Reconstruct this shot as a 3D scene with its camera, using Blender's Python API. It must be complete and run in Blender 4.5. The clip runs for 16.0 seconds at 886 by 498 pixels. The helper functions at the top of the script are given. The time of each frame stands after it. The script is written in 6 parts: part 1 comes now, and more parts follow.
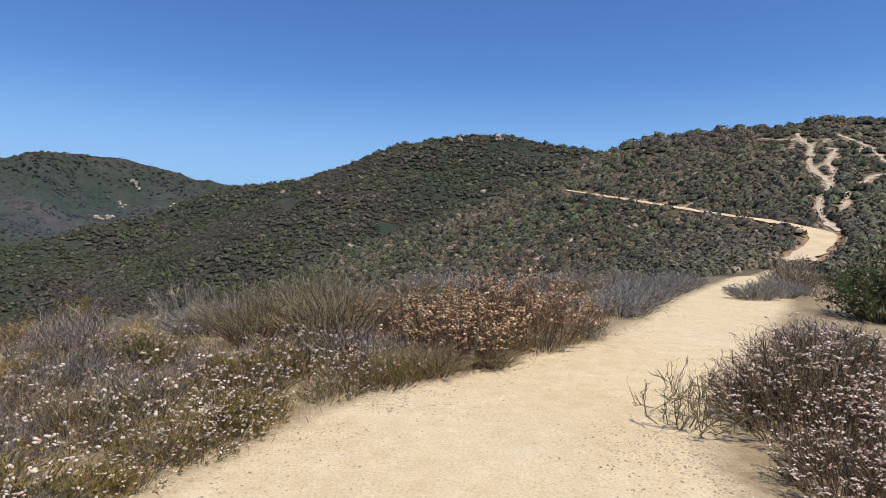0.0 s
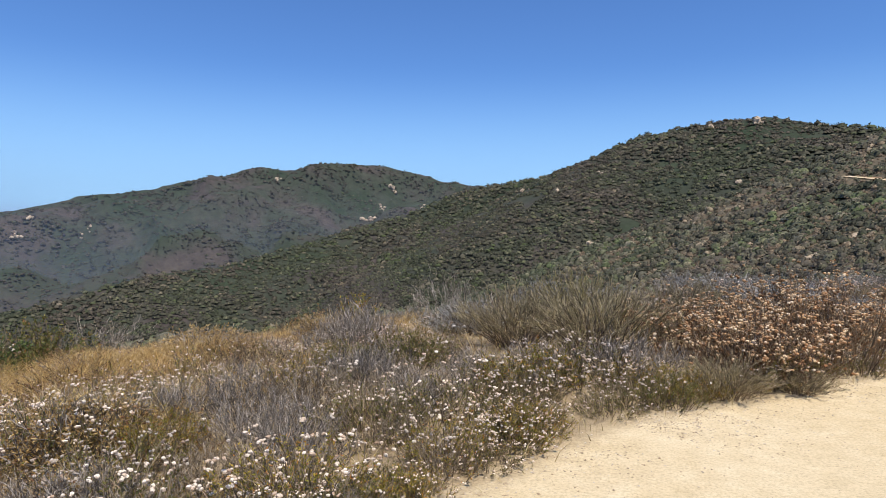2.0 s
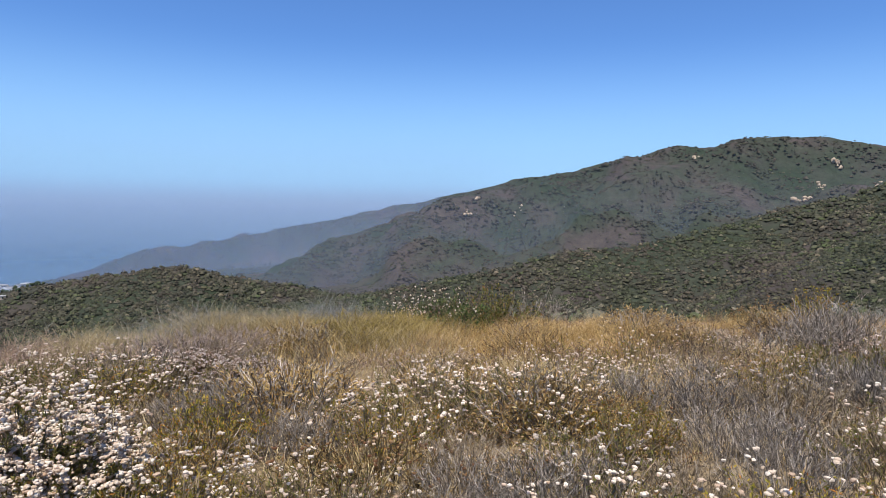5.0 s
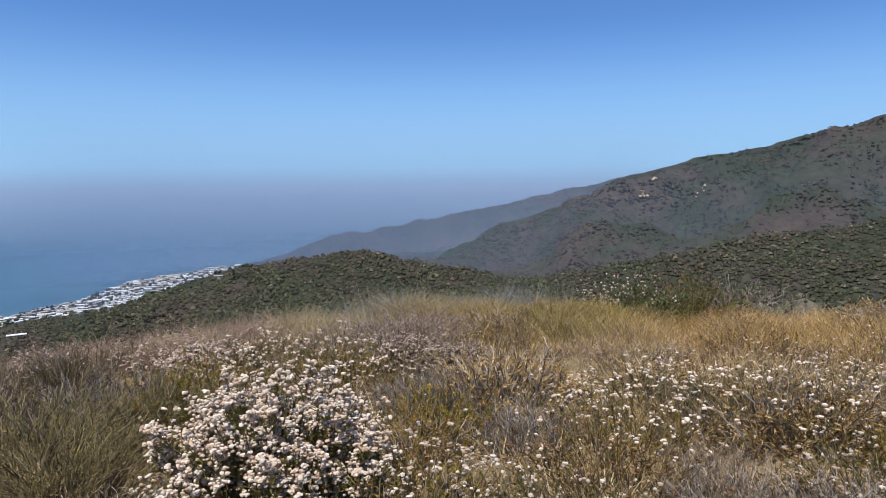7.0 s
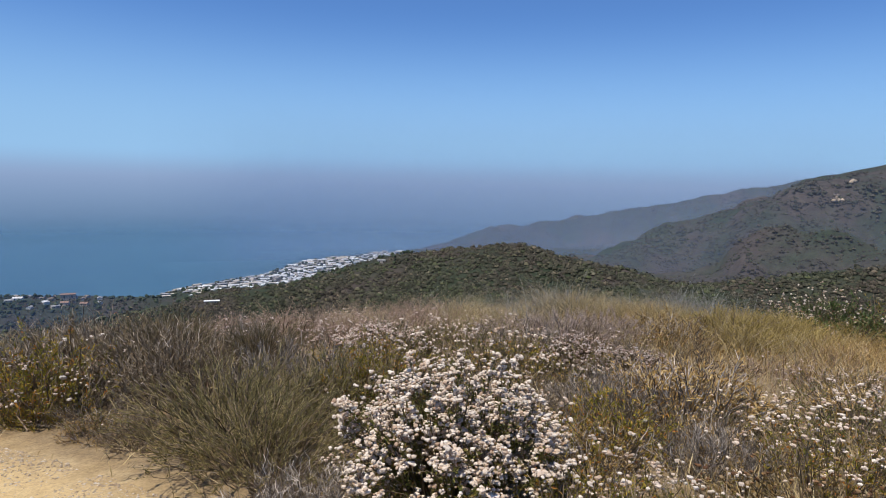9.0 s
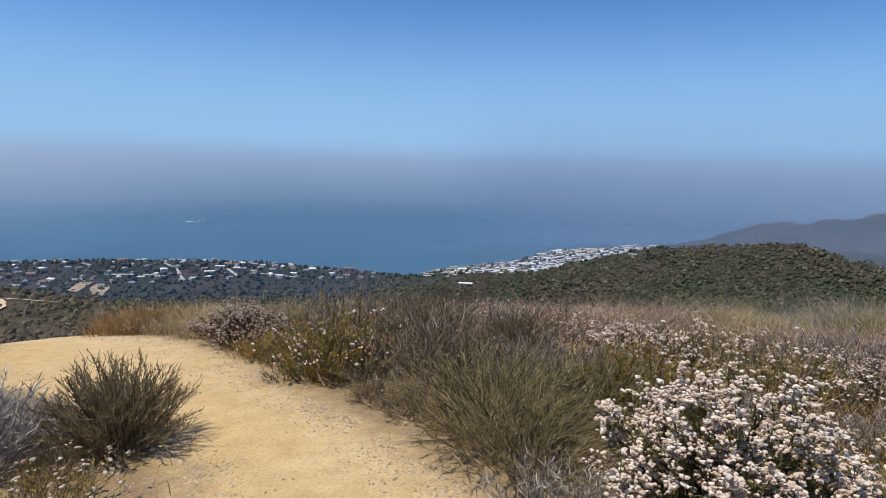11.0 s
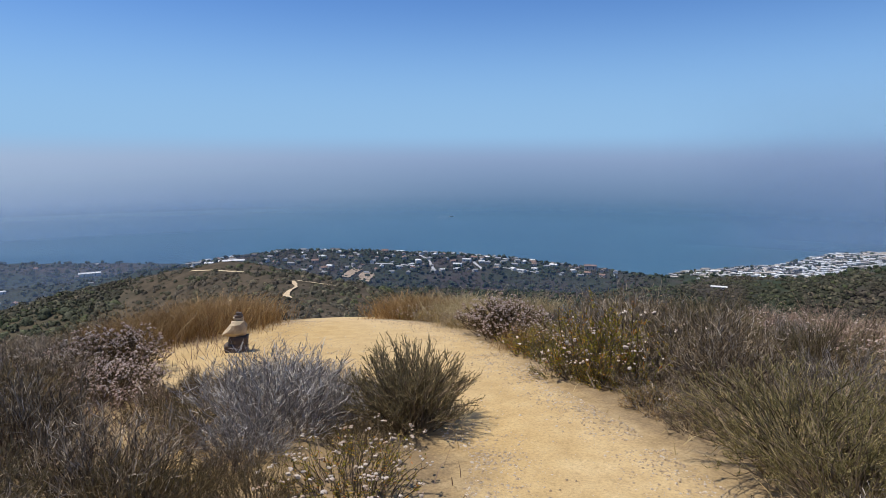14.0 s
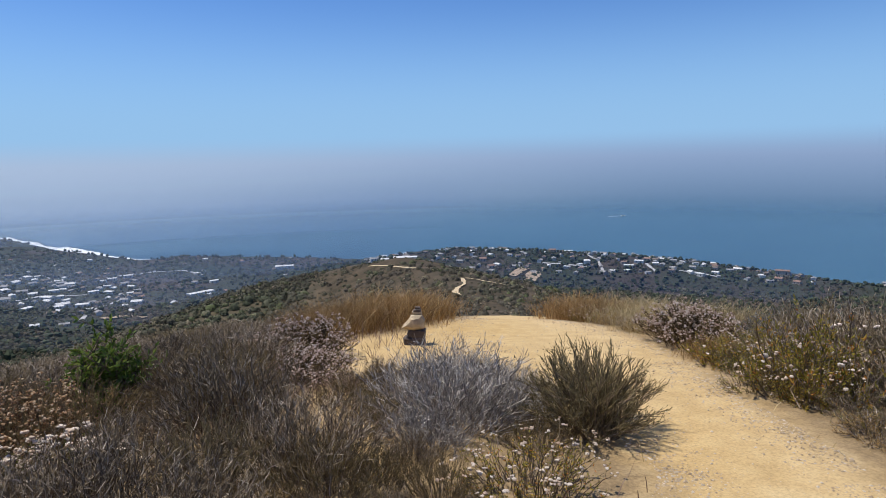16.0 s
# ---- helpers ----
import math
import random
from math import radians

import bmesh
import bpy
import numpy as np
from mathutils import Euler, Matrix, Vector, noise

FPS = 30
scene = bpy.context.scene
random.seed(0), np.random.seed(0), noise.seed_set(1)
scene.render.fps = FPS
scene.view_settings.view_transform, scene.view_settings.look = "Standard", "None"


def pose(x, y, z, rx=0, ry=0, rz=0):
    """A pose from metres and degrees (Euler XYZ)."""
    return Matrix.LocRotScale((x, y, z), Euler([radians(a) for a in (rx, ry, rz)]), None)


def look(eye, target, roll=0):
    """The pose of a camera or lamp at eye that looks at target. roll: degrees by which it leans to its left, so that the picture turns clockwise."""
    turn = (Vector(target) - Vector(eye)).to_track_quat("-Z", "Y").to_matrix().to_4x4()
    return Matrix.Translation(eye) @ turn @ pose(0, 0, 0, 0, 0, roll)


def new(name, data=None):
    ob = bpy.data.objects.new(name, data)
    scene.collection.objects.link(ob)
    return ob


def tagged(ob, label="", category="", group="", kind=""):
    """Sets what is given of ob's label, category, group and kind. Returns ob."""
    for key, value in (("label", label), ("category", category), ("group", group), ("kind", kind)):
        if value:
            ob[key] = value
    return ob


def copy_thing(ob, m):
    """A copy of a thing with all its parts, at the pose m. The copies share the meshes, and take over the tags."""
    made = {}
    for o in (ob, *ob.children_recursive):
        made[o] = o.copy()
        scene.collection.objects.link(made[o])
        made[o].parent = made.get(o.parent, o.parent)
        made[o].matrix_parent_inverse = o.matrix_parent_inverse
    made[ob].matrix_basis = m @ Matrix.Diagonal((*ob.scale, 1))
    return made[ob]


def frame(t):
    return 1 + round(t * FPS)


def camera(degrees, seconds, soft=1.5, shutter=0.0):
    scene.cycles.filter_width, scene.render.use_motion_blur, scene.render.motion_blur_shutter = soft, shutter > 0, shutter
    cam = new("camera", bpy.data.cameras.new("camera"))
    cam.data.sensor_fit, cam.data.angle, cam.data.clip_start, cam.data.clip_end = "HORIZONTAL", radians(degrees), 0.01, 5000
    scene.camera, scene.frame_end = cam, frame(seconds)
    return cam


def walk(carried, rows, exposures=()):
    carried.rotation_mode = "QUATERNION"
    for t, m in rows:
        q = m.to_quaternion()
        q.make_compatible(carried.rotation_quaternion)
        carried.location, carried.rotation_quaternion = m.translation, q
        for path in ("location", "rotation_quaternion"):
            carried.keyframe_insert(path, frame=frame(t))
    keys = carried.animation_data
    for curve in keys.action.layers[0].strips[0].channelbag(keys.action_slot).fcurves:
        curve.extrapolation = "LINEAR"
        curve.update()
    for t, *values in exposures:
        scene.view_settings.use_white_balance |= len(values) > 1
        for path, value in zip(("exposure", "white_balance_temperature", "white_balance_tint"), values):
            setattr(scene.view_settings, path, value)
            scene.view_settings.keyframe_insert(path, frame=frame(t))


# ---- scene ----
cam = camera(70.93, 16.0, soft=0.6)
# seconds, x, y, z, heading, pitch, roll
ROWS = [
    (0.0, -0.001, -0.0, 1.489, 0.0, -1.15, -1.11),
    (0.5, -0.09, 0.065, 1.504, 3.16, -0.45, -0.2),
    (1.0, -0.179, 0.127, 1.492, 7.66, -1.08, -1.25),
    (1.5, -0.24, 0.252, 1.523, 18.14, -1.56, -1.13),
    (2.0, -0.376, 0.314, 1.523, 21.7, -1.71, -0.41),
    (2.5, -0.507, 0.364, 1.507, 26.96, -2.2, -2.1),
    (3.0, -0.607, 0.467, 1.517, 35.43, -1.67, -1.81),
    (3.5, -0.709, 0.448, 1.5, 37.36, -3.14, -1.13),
    (4.0, -0.817, 0.421, 1.496, 41.49, -4.16, -0.6),
    (4.5, -0.952, 0.485, 1.505, 50.81, -4.07, -0.7),
    (7.0, -1.464, 0.236, 1.503, 73.94, -5.48, 0.48),
    (7.5, -1.526, 0.227, 1.506, 79.86, -5.15, 0.45),
    (8.0, -1.56, 0.221, 1.505, 85.1, -4.88, -1.32),
    (8.5, -1.576, 0.165, 1.502, 86.27, -5.14, -1.37),
    (9.0, -1.591, 0.086, 1.488, 88.48, -6.19, -1.32),
    (9.5, -1.636, 0.051, 1.501, 95.32, -6.53, -1.23),
    (12.0, -1.608, -0.121, 1.507, 116.82, -7.8, -0.57),
    (12.5, -1.584, -0.184, 1.498, 119.25, -7.72, 0.26),
    (13.0, -1.568, -0.229, 1.494, 124.05, -8.88, -0.2),
    (13.5, -1.59, -0.243, 1.494, 130.55, -7.83, -0.24),
    (14.0, -1.578, -0.285, 1.494, 133.26, -8.29, -0.02),
    (14.5, -1.541, -0.334, 1.489, 137.14, -8.04, 0.3),
    (15.0, -1.546, -0.35, 1.486, 143.14, -8.42, 1.08),
    (15.5, -1.549, -0.353, 1.487, 144.53, -8.1, 0.87),
    (16.0, -1.542, -0.37, 1.487, 148.55, -8.21, 1.24),
]
walk(cam, [(t, pose(x, y, z, 90 + pitch, roll, yaw)) for t, x, y, z, yaw, pitch, roll in ROWS], exposures=[(0.0, 0.04), (2.0, 0.23), (4.5, 0.31), (7.0, 0.1), (9.0, -0.02), (12.5, -0.06), (14.5, -0.1), (16.0, -0.04)])

# ---- light: high sun over the sea, hazy summer sky ----
SUN_AZ, SUN_EL = 312.0, 66.0
sun_way = Vector((math.cos(radians(SUN_AZ)) * math.cos(radians(SUN_EL)), math.sin(radians(SUN_AZ)) * math.cos(radians(SUN_EL)), math.sin(radians(SUN_EL))))
sun = new("sun", bpy.data.lights.new("sun", "SUN"))
sun.data.energy, sun.data.angle, sun.data.color = 4.8, radians(0.55), (1.0, 0.95, 0.86)
sun.matrix_world = look(sun_way * 100, (0, 0, 0))

world = bpy.data.worlds.new("summer_sky")
world.use_nodes = True
scene.world = world
wt = world.node_tree
wt.nodes.clear()


def wnode(kind, **values):
    n = wt.nodes.new(kind)
    for key, value in values.items():
        n.inputs[key].default_value = value
    return n


sky = wt.nodes.new("ShaderNodeTexSky")
sky.sky_type = "NISHITA"
sky.sun_disc = False
sky.sun_elevation, sky.sun_rotation = radians(SUN_EL), radians(90 - SUN_AZ)
sky.altitude, sky.air_density, sky.dust_density, sky.ozone_density = 250, 1.0, 0.0, 4.0
way = wt.nodes.new("ShaderNodeTexCoord")
split = wt.nodes.new("ShaderNodeSeparateXYZ")
wt.links.new(way.outputs["Generated"], split.inputs[0])
bank = wt.nodes.new("ShaderNodeValToRGB")  # marine haze bank low over the sea
bank.color_ramp.interpolation = "EASE"
e = bank.color_ramp.elements
e[0].position, e[0].color = 0.0, (1, 1, 1, 1)
e[1].position, e[1].color = 1.0, (0, 0, 0, 1)
low = wnode("ShaderNodeMapRange", **{"From Min": -0.006, "From Max": 0.041})
wt.links.new(split.outputs["Z"], low.inputs["Value"])
wt.links.new(low.outputs["Result"], bank.inputs["Fac"])
deep = wt.nodes.new("ShaderNodeValToRGB")
e = deep.color_ramp.elements
e[0].position, e[0].color = 0.0, (0.105, 0.205, 0.355, 1)
e[1].position, e[1].color = 1.0, (0.275, 0.385, 0.60, 1)
below = wnode("ShaderNodeMapRange", **{"From Min": -0.085, "From Max": 0.0})
wt.links.new(split.outputs["Z"], below.inputs["Value"])
wt.links.new(below.outputs["Result"], deep.inputs["Fac"])
SKY_STRENGTH = 0.11
lit = wnode("ShaderNodeBackground", Strength=SKY_STRENGTH)
hazy = wnode("ShaderNodeBackground", Strength=1.0)
mixw = wt.nodes.new("ShaderNodeMixShader")
outw = wt.nodes.new("ShaderNodeOutputWorld")
tint = wt.nodes.new("ShaderNodeMix")
tint.data_type, tint.blend_type = "RGBA", "MULTIPLY"
tint.inputs[0].default_value, tint.inputs[7].default_value = 1.0, (0.58, 0.82, 1.16, 1)
wt.links.new(sky.outputs[0], tint.inputs[6])
pale = wt.nodes.new("ShaderNodeMix")  # the air whitens towards the horizon
pale.data_type = "RGBA"
pale.inputs[7].default_value = (2.75, 4.85, 7.6, 1)
lower = wnode("ShaderNodeMapRange", **{"From Min": 0.26, "From Max": 0.02, "To Max": 0.9})
lower.interpolation_type = "SMOOTHSTEP"
wt.links.new(split.outputs["Z"], lower.inputs["Value"])
wt.links.new(lower.outputs["Result"], pale.inputs[0])
wt.links.new(tint.outputs[2], pale.inputs[6])
wt.links.new(pale.outputs[2], lit.inputs["Color"])
# the haze is whiter under the sun
glare = wt.nodes.new("ShaderNodeVectorMath")
glare.operation = "DOT_PRODUCT"
glare.inputs[1].default_value = (math.cos(radians(SUN_AZ)), math.sin(radians(SUN_AZ)), 0)
wt.links.new(way.outputs["Generated"], glare.inputs[0])
toward = wnode("ShaderNodeMapRange", **{"From Min": -0.15, "From Max": 0.95, "To Max": 0.75})
toward.interpolation_type = "SMOOTHSTEP"
wt.links.new(glare.outputs["Value"], toward.inputs["Value"])
white = wt.nodes.new("ShaderNodeMix")
white.data_type = "RGBA"
white.inputs[7].default_value = (0.465, 0.585, 0.775, 1)
wt.links.new(toward.outputs["Result"], white.inputs[0])
wt.links.new(deep.outputs["Color"], white.inputs[6])
wt.links.new(white.outputs[2], hazy.inputs["Color"])
wt.links.new(bank.outputs["Color"], mixw.inputs["Fac"])
wt.links.new(lit.outputs[0], mixw.inputs[1])
wt.links.new(hazy.outputs[0], mixw.inputs[2])
wt.links.new(mixw.outputs[0], outw.inputs["Surface"])

# ---- materials ----
def material(name):
    m = bpy.data.materials.new(name)
    m.use_nodes = True
    return m, m.node_tree, m.node_tree.nodes["Principled BSDF"]


def ramp(tree, fac, stops):
    r = tree.nodes.new("ShaderNodeValToRGB")
    els = r.color_ramp.elements
    while len(els) < len(stops):
        els.new(0.5)
    for el, (at, col) in zip(els, stops):
        el.position, el.color = at, (*col, 1)
    tree.links.new(fac, r.inputs["Fac"])
    return r.outputs["Color"]


def noise_tex(tree, scale, detail=5.0, rough=0.6, coord="Object"):
    tc = tree.nodes.new("ShaderNodeTexCoord")
    n = tree.nodes.new("ShaderNodeTexNoise")
    n.inputs["Scale"].default_value, n.inputs["Detail"].default_value, n.inputs["Roughness"].default_value = scale, detail, rough
    tree.links.new(tc.outputs[coord], n.inputs["Vector"])
    return n.outputs["Fac"]


def mix(tree, fac, a, b, kind="MIX"):
    m = tree.nodes.new("ShaderNodeMix")
    m.data_type, m.blend_type = "RGBA", kind
    for socket, value in ((m.inputs[0], fac), (m.inputs[6], a), (m.inputs[7], b)):
        if isinstance(value, (int, float)):
            socket.default_value = value
        elif isinstance(value, tuple):
            socket.default_value = (*value, 1)
        else:
            tree.links.new(value, socket)
    return m.outputs[2]


def span(tree, value, a, b):
    m = tree.nodes.new("ShaderNodeMapRange")
    m.inputs["From Min"].default_value, m.inputs["From Max"].default_value = a, b
    tree.links.new(value, m.inputs["Value"])
    return m.outputs["Result"]


def bump(tree, shader, fac, strength, distance):
    b = tree.nodes.new("ShaderNodeBump")
    b.inputs["Strength"].default_value, b.inputs["Distance"].default_value = strength, distance
    tree.links.new(fac, b.inputs["Height"])
    if shader.inputs["Normal"].is_linked:
        tree.links.new(shader.inputs["Normal"].links[0].from_socket, b.inputs["Normal"])
    tree.links.new(b.outputs[0], shader.inputs["Normal"])


def leafy(name, stops, rough=0.6, thin=0.25, grain=9.0):
    """Plant matter: a colour spread from piece to piece and a mottle; thin parts let some light through."""
    m, t, p = material(name)
    geo = t.nodes.new("ShaderNodeNewGeometry")
    col = ramp(t, geo.outputs["Random Per Island"], stops)
    info = t.nodes.new("ShaderNodeObjectInfo")
    hue = t.nodes.new("ShaderNodeHueSaturation")
    mr = t.nodes.new("ShaderNodeMapRange")
    mr.inputs["To Min"].default_value, mr.inputs["To Max"].default_value = 0.75, 1.25
    t.links.new(info.outputs["Random"], mr.inputs["Value"])
    t.links.new(mr.outputs["Result"], hue.inputs["Value"])
    t.links.new(col, hue.inputs["Color"])
    mott = ramp(t, noise_tex(t, grain, 3), [(0.3, (0.72, 0.72, 0.72)), (0.7, (1.15, 1.15, 1.15))])
    col = mix(t, 1.0, hue.outputs["Color"], mott, "MULTIPLY")
    t.links.new(col, p.inputs["Base Color"])
    p.inputs["Roughness"].default_value = rough
    p.inputs["Specular IOR Level"].default_value = 0.25
    if thin:
        tr = t.nodes.new("ShaderNodeBsdfTranslucent")
        t.links.new(col, tr.inputs["Color"])
        ms = t.nodes.new("ShaderNodeMixShader")
        ms.inputs[0].default_value = thin
        t.links.new(p.outputs[0], ms.inputs[1])
        t.links.new(tr.outputs[0], ms.inputs[2])
        t.links.new(ms.outputs[0], t.nodes["Material Output"].inputs["Surface"])
    return m


def plain(name, color, rough=0.8, vary=0.25, scale=3.0, bumpy=0.0, metal=0.0):
    m, t, p = material(name)
    f = noise_tex(t, scale, 6)
    lo, hi = tuple(c * (1 - vary) for c in color), tuple(min(1, c * (1 + vary)) for c in color)
    t.links.new(ramp(t, f, [(0.3, lo), (0.7, hi)]), p.inputs["Base Color"])
    p.inputs["Roughness"].default_value, p.inputs["Metallic"].default_value = rough, metal
    if bumpy:
        bump(t, p, noise_tex(t, scale * 4, 6), bumpy, 0.02)
    return m


def ground_material():
    """Pale trod sand on trails, litter and brown soil between shrubs, dry grey-olive cover on the far slopes."""
    m, t, p = material("trail_sand_and_soil")

    def attr(name):
        a = t.nodes.new("ShaderNodeAttribute")
        a.attribute_name = name
        return a.outputs["Fac"]

    fine, mid, wide = noise_tex(t, 55, 6, 0.7), noise_tex(t, 5.0, 5), noise_tex(t, 0.35, 4)
    sand = ramp(t, mid, [(0.25, (0.50, 0.39, 0.235)), (0.5, (0.58, 0.46, 0.29)), (0.75, (0.66, 0.55, 0.37))])
    sand = mix(t, 1.0, sand, ramp(t, fine, [(0.28, (0.56, 0.54, 0.52)), (0.5, (1.0, 1.0, 1.0)), (0.72, (1.25, 1.25, 1.27))]), "MULTIPLY")
    golden = ramp(t, mid, [(0.25, (0.43, 0.275, 0.105)), (0.5, (0.525, 0.35, 0.148)), (0.75, (0.62, 0.445, 0.215))])
    golden = mix(t, 1.0, golden, ramp(t, fine, [(0.28, (0.56, 0.54, 0.52)), (0.5, (1.0, 1.0, 1.0)), (0.72, (1.25, 1.25, 1.27))]), "MULTIPLY")
    where = t.nodes.new("ShaderNodeNewGeometry")
    cut = t.nodes.new("ShaderNodeSeparateXYZ")
    t.links.new(where.outputs["Position"], cut.inputs[0])
    sand = mix(t, span(t, cut.outputs["Y"], 3.0, -2.5), sand, golden)
    sand = mix(t, 0.3, sand, ramp(t, wide, [(0.35, (0.47, 0.34, 0.16)), (0.65, (0.62, 0.51, 0.33))]))
    soil = ramp(t, mid, [(0.25, (0.13, 0.092, 0.058)), (0.55, (0.22, 0.16, 0.10)), (0.8, (0.34, 0.26, 0.165))])
    soil = mix(t, 1.0, soil, ramp(t, fine, [(0.3, (0.6, 0.6, 0.6)), (0.7, (1.25, 1.25, 1.2))]), "MULTIPLY")
    big, huge = noise_tex(t, 0.09, 6, 0.65), noise_tex(t, 0.012, 5)
    scrub = ramp(t, big, [(0.3, (0.075, 0.062, 0.043)), (0.5, (0.115, 0.09, 0.062)), (0.64, (0.165, 0.122, 0.08)), (0.82, (0.29, 0.21, 0.135))])
    scrub = mix(t, 1.0, scrub, ramp(t, noise_tex(t, 0.7, 5, 0.75), [(0.3, (0.65, 0.65, 0.65)), (0.5, (1.0, 0.98, 0.95)), (0.72, (1.45, 1.4, 1.35))]), "MULTIPLY")
    scrub = mix(t, 0.25, scrub, ramp(t, huge, [(0.35, (0.04, 0.06, 0.025)), (0.65, (0.12, 0.09, 0.065))]))
    # closed brush cover on the mountains: greener in some folds, violet-brown on others
    cover = ramp(t, noise_tex(t, 0.005, 6, 0.6), [(0.36, (0.028, 0.040, 0.022)), (0.5, (0.043, 0.047, 0.033)), (0.6, (0.062, 0.050, 0.044)), (0.76, (0.085, 0.068, 0.055))])
    cover = mix(t, 1.0, cover, ramp(t, noise_tex(t, 0.06, 5, 0.7), [(0.3, (0.72, 0.72, 0.72)), (0.7, (1.25, 1.25, 1.22))]), "MULTIPLY")
    scrub = mix(t, attr("distant"), scrub, cover)
    soil = mix(t, 0.3, soil, mix(t, 1.0, sand, (0.78, 0.75, 0.72), "MULTIPLY"))
    col = mix(t, attr("scrub"), soil, scrub)
    dry = ramp(t, noise_tex(t, 0.7, 6, 0.8), [(0.3, (0.042, 0.034, 0.024)), (0.5, (0.078, 0.060, 0.040)), (0.66, (0.105, 0.078, 0.048)), (0.8, (0.19, 0.14, 0.085))])
    dry = mix(t, 1.0, dry, ramp(t, noise_tex(t, 0.06, 5, 0.7), [(0.35, (0.55, 0.58, 0.5)), (0.65, (1.3, 1.25, 1.2))]), "MULTIPLY")
    col = mix(t, attr("meadow"), col, dry)
    # open pale soil in ragged patches on the hill
    open_soil = ramp(t, noise_tex(t, 0.9, 6, 0.7), [(0.3, (0.28, 0.195, 0.12)), (0.5, (0.42, 0.32, 0.215)), (0.7, (0.54, 0.45, 0.33))])
    worn = t.nodes.new("ShaderNodeMath")
    worn.operation = "ADD"
    t.links.new(attr("bare"), worn.inputs[0])
    t.links.new(noise_tex(t, 0.42, 6, 0.7), worn.inputs[1])
    col = mix(t, span(t, worn.outputs[0], 0.92, 1.12), col, open_soil)
    # ragged edge of the trod sand
    edge = t.nodes.new("ShaderNodeMath")
    edge.operation = "ADD"
    t.links.new(attr("trail"), edge.inputs[0])
    wob = t.nodes.new("ShaderNodeMapRange")
    wob.inputs["To Min"].default_value, wob.inputs["To Max"].default_value = -0.3, 0.3
    t.links.new(noise_tex(t, 9, 6, 0.75), wob.inputs["Value"])
    t.links.new(wob.outputs["Result"], edge.inputs[1])
    col = mix(t, span(t, edge.outputs[0], 0.26, 0.70), col, sand)
    t.links.new(col, p.inputs["Base Color"])
    p.inputs["Roughness"].default_value, p.inputs["Specular IOR Level"].default_value = 0.95, 0.15
    bump(t, p, fine, 0.5, 0.012)
    bump(t, p, mid, 0.4, 0.05)
    return m


def haze_material():
    """Haze imitated by blue-tinted sheets: mostly clear, scattering a little of the light."""
    m, t, p = material("haze_sheet")
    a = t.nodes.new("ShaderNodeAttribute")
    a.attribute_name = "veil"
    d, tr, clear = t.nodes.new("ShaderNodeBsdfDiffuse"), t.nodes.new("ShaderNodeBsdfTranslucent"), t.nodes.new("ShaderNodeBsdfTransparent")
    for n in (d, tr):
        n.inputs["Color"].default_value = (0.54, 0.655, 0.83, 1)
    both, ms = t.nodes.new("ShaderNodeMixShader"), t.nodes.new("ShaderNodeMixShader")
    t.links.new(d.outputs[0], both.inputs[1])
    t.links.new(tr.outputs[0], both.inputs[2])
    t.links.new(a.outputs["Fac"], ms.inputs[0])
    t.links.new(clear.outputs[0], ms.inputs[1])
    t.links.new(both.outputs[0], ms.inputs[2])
    t.links.new(ms.outputs[0], t.nodes["Material Output"].inputs["Surface"])
    return m


def sea_material():
    """Deep blue-green water, ruffled, made see-through far off shore to imitate haze."""
    m, t, p = material("sea_water")
    far = noise_tex(t, 0.004, 5)
    t.links.new(ramp(t, far, [(0.3, (0.036, 0.094, 0.142)), (0.7, (0.046, 0.116, 0.166))]), p.inputs["Base Color"])
    p.inputs["Roughness"].default_value, p.inputs["IOR"].default_value = 0.3, 1.33
    bump(t, p, noise_tex(t, 0.08, 6, 0.7), 0.5, 2.0)
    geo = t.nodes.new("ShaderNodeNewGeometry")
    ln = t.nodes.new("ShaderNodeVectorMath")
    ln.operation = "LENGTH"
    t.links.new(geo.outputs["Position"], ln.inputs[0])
    # Transparency by distance stands in for haze and blends the sheet's far edge.
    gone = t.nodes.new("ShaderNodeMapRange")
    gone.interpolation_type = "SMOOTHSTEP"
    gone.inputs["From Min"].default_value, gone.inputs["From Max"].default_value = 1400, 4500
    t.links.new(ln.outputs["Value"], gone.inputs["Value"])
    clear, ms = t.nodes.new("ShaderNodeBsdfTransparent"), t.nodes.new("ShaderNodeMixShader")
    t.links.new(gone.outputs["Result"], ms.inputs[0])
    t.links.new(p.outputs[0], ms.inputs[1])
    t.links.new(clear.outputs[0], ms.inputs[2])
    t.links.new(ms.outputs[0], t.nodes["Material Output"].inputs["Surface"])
    return m


M_GROUND, M_SEA, M_HAZE = ground_material(), sea_material(), haze_material()


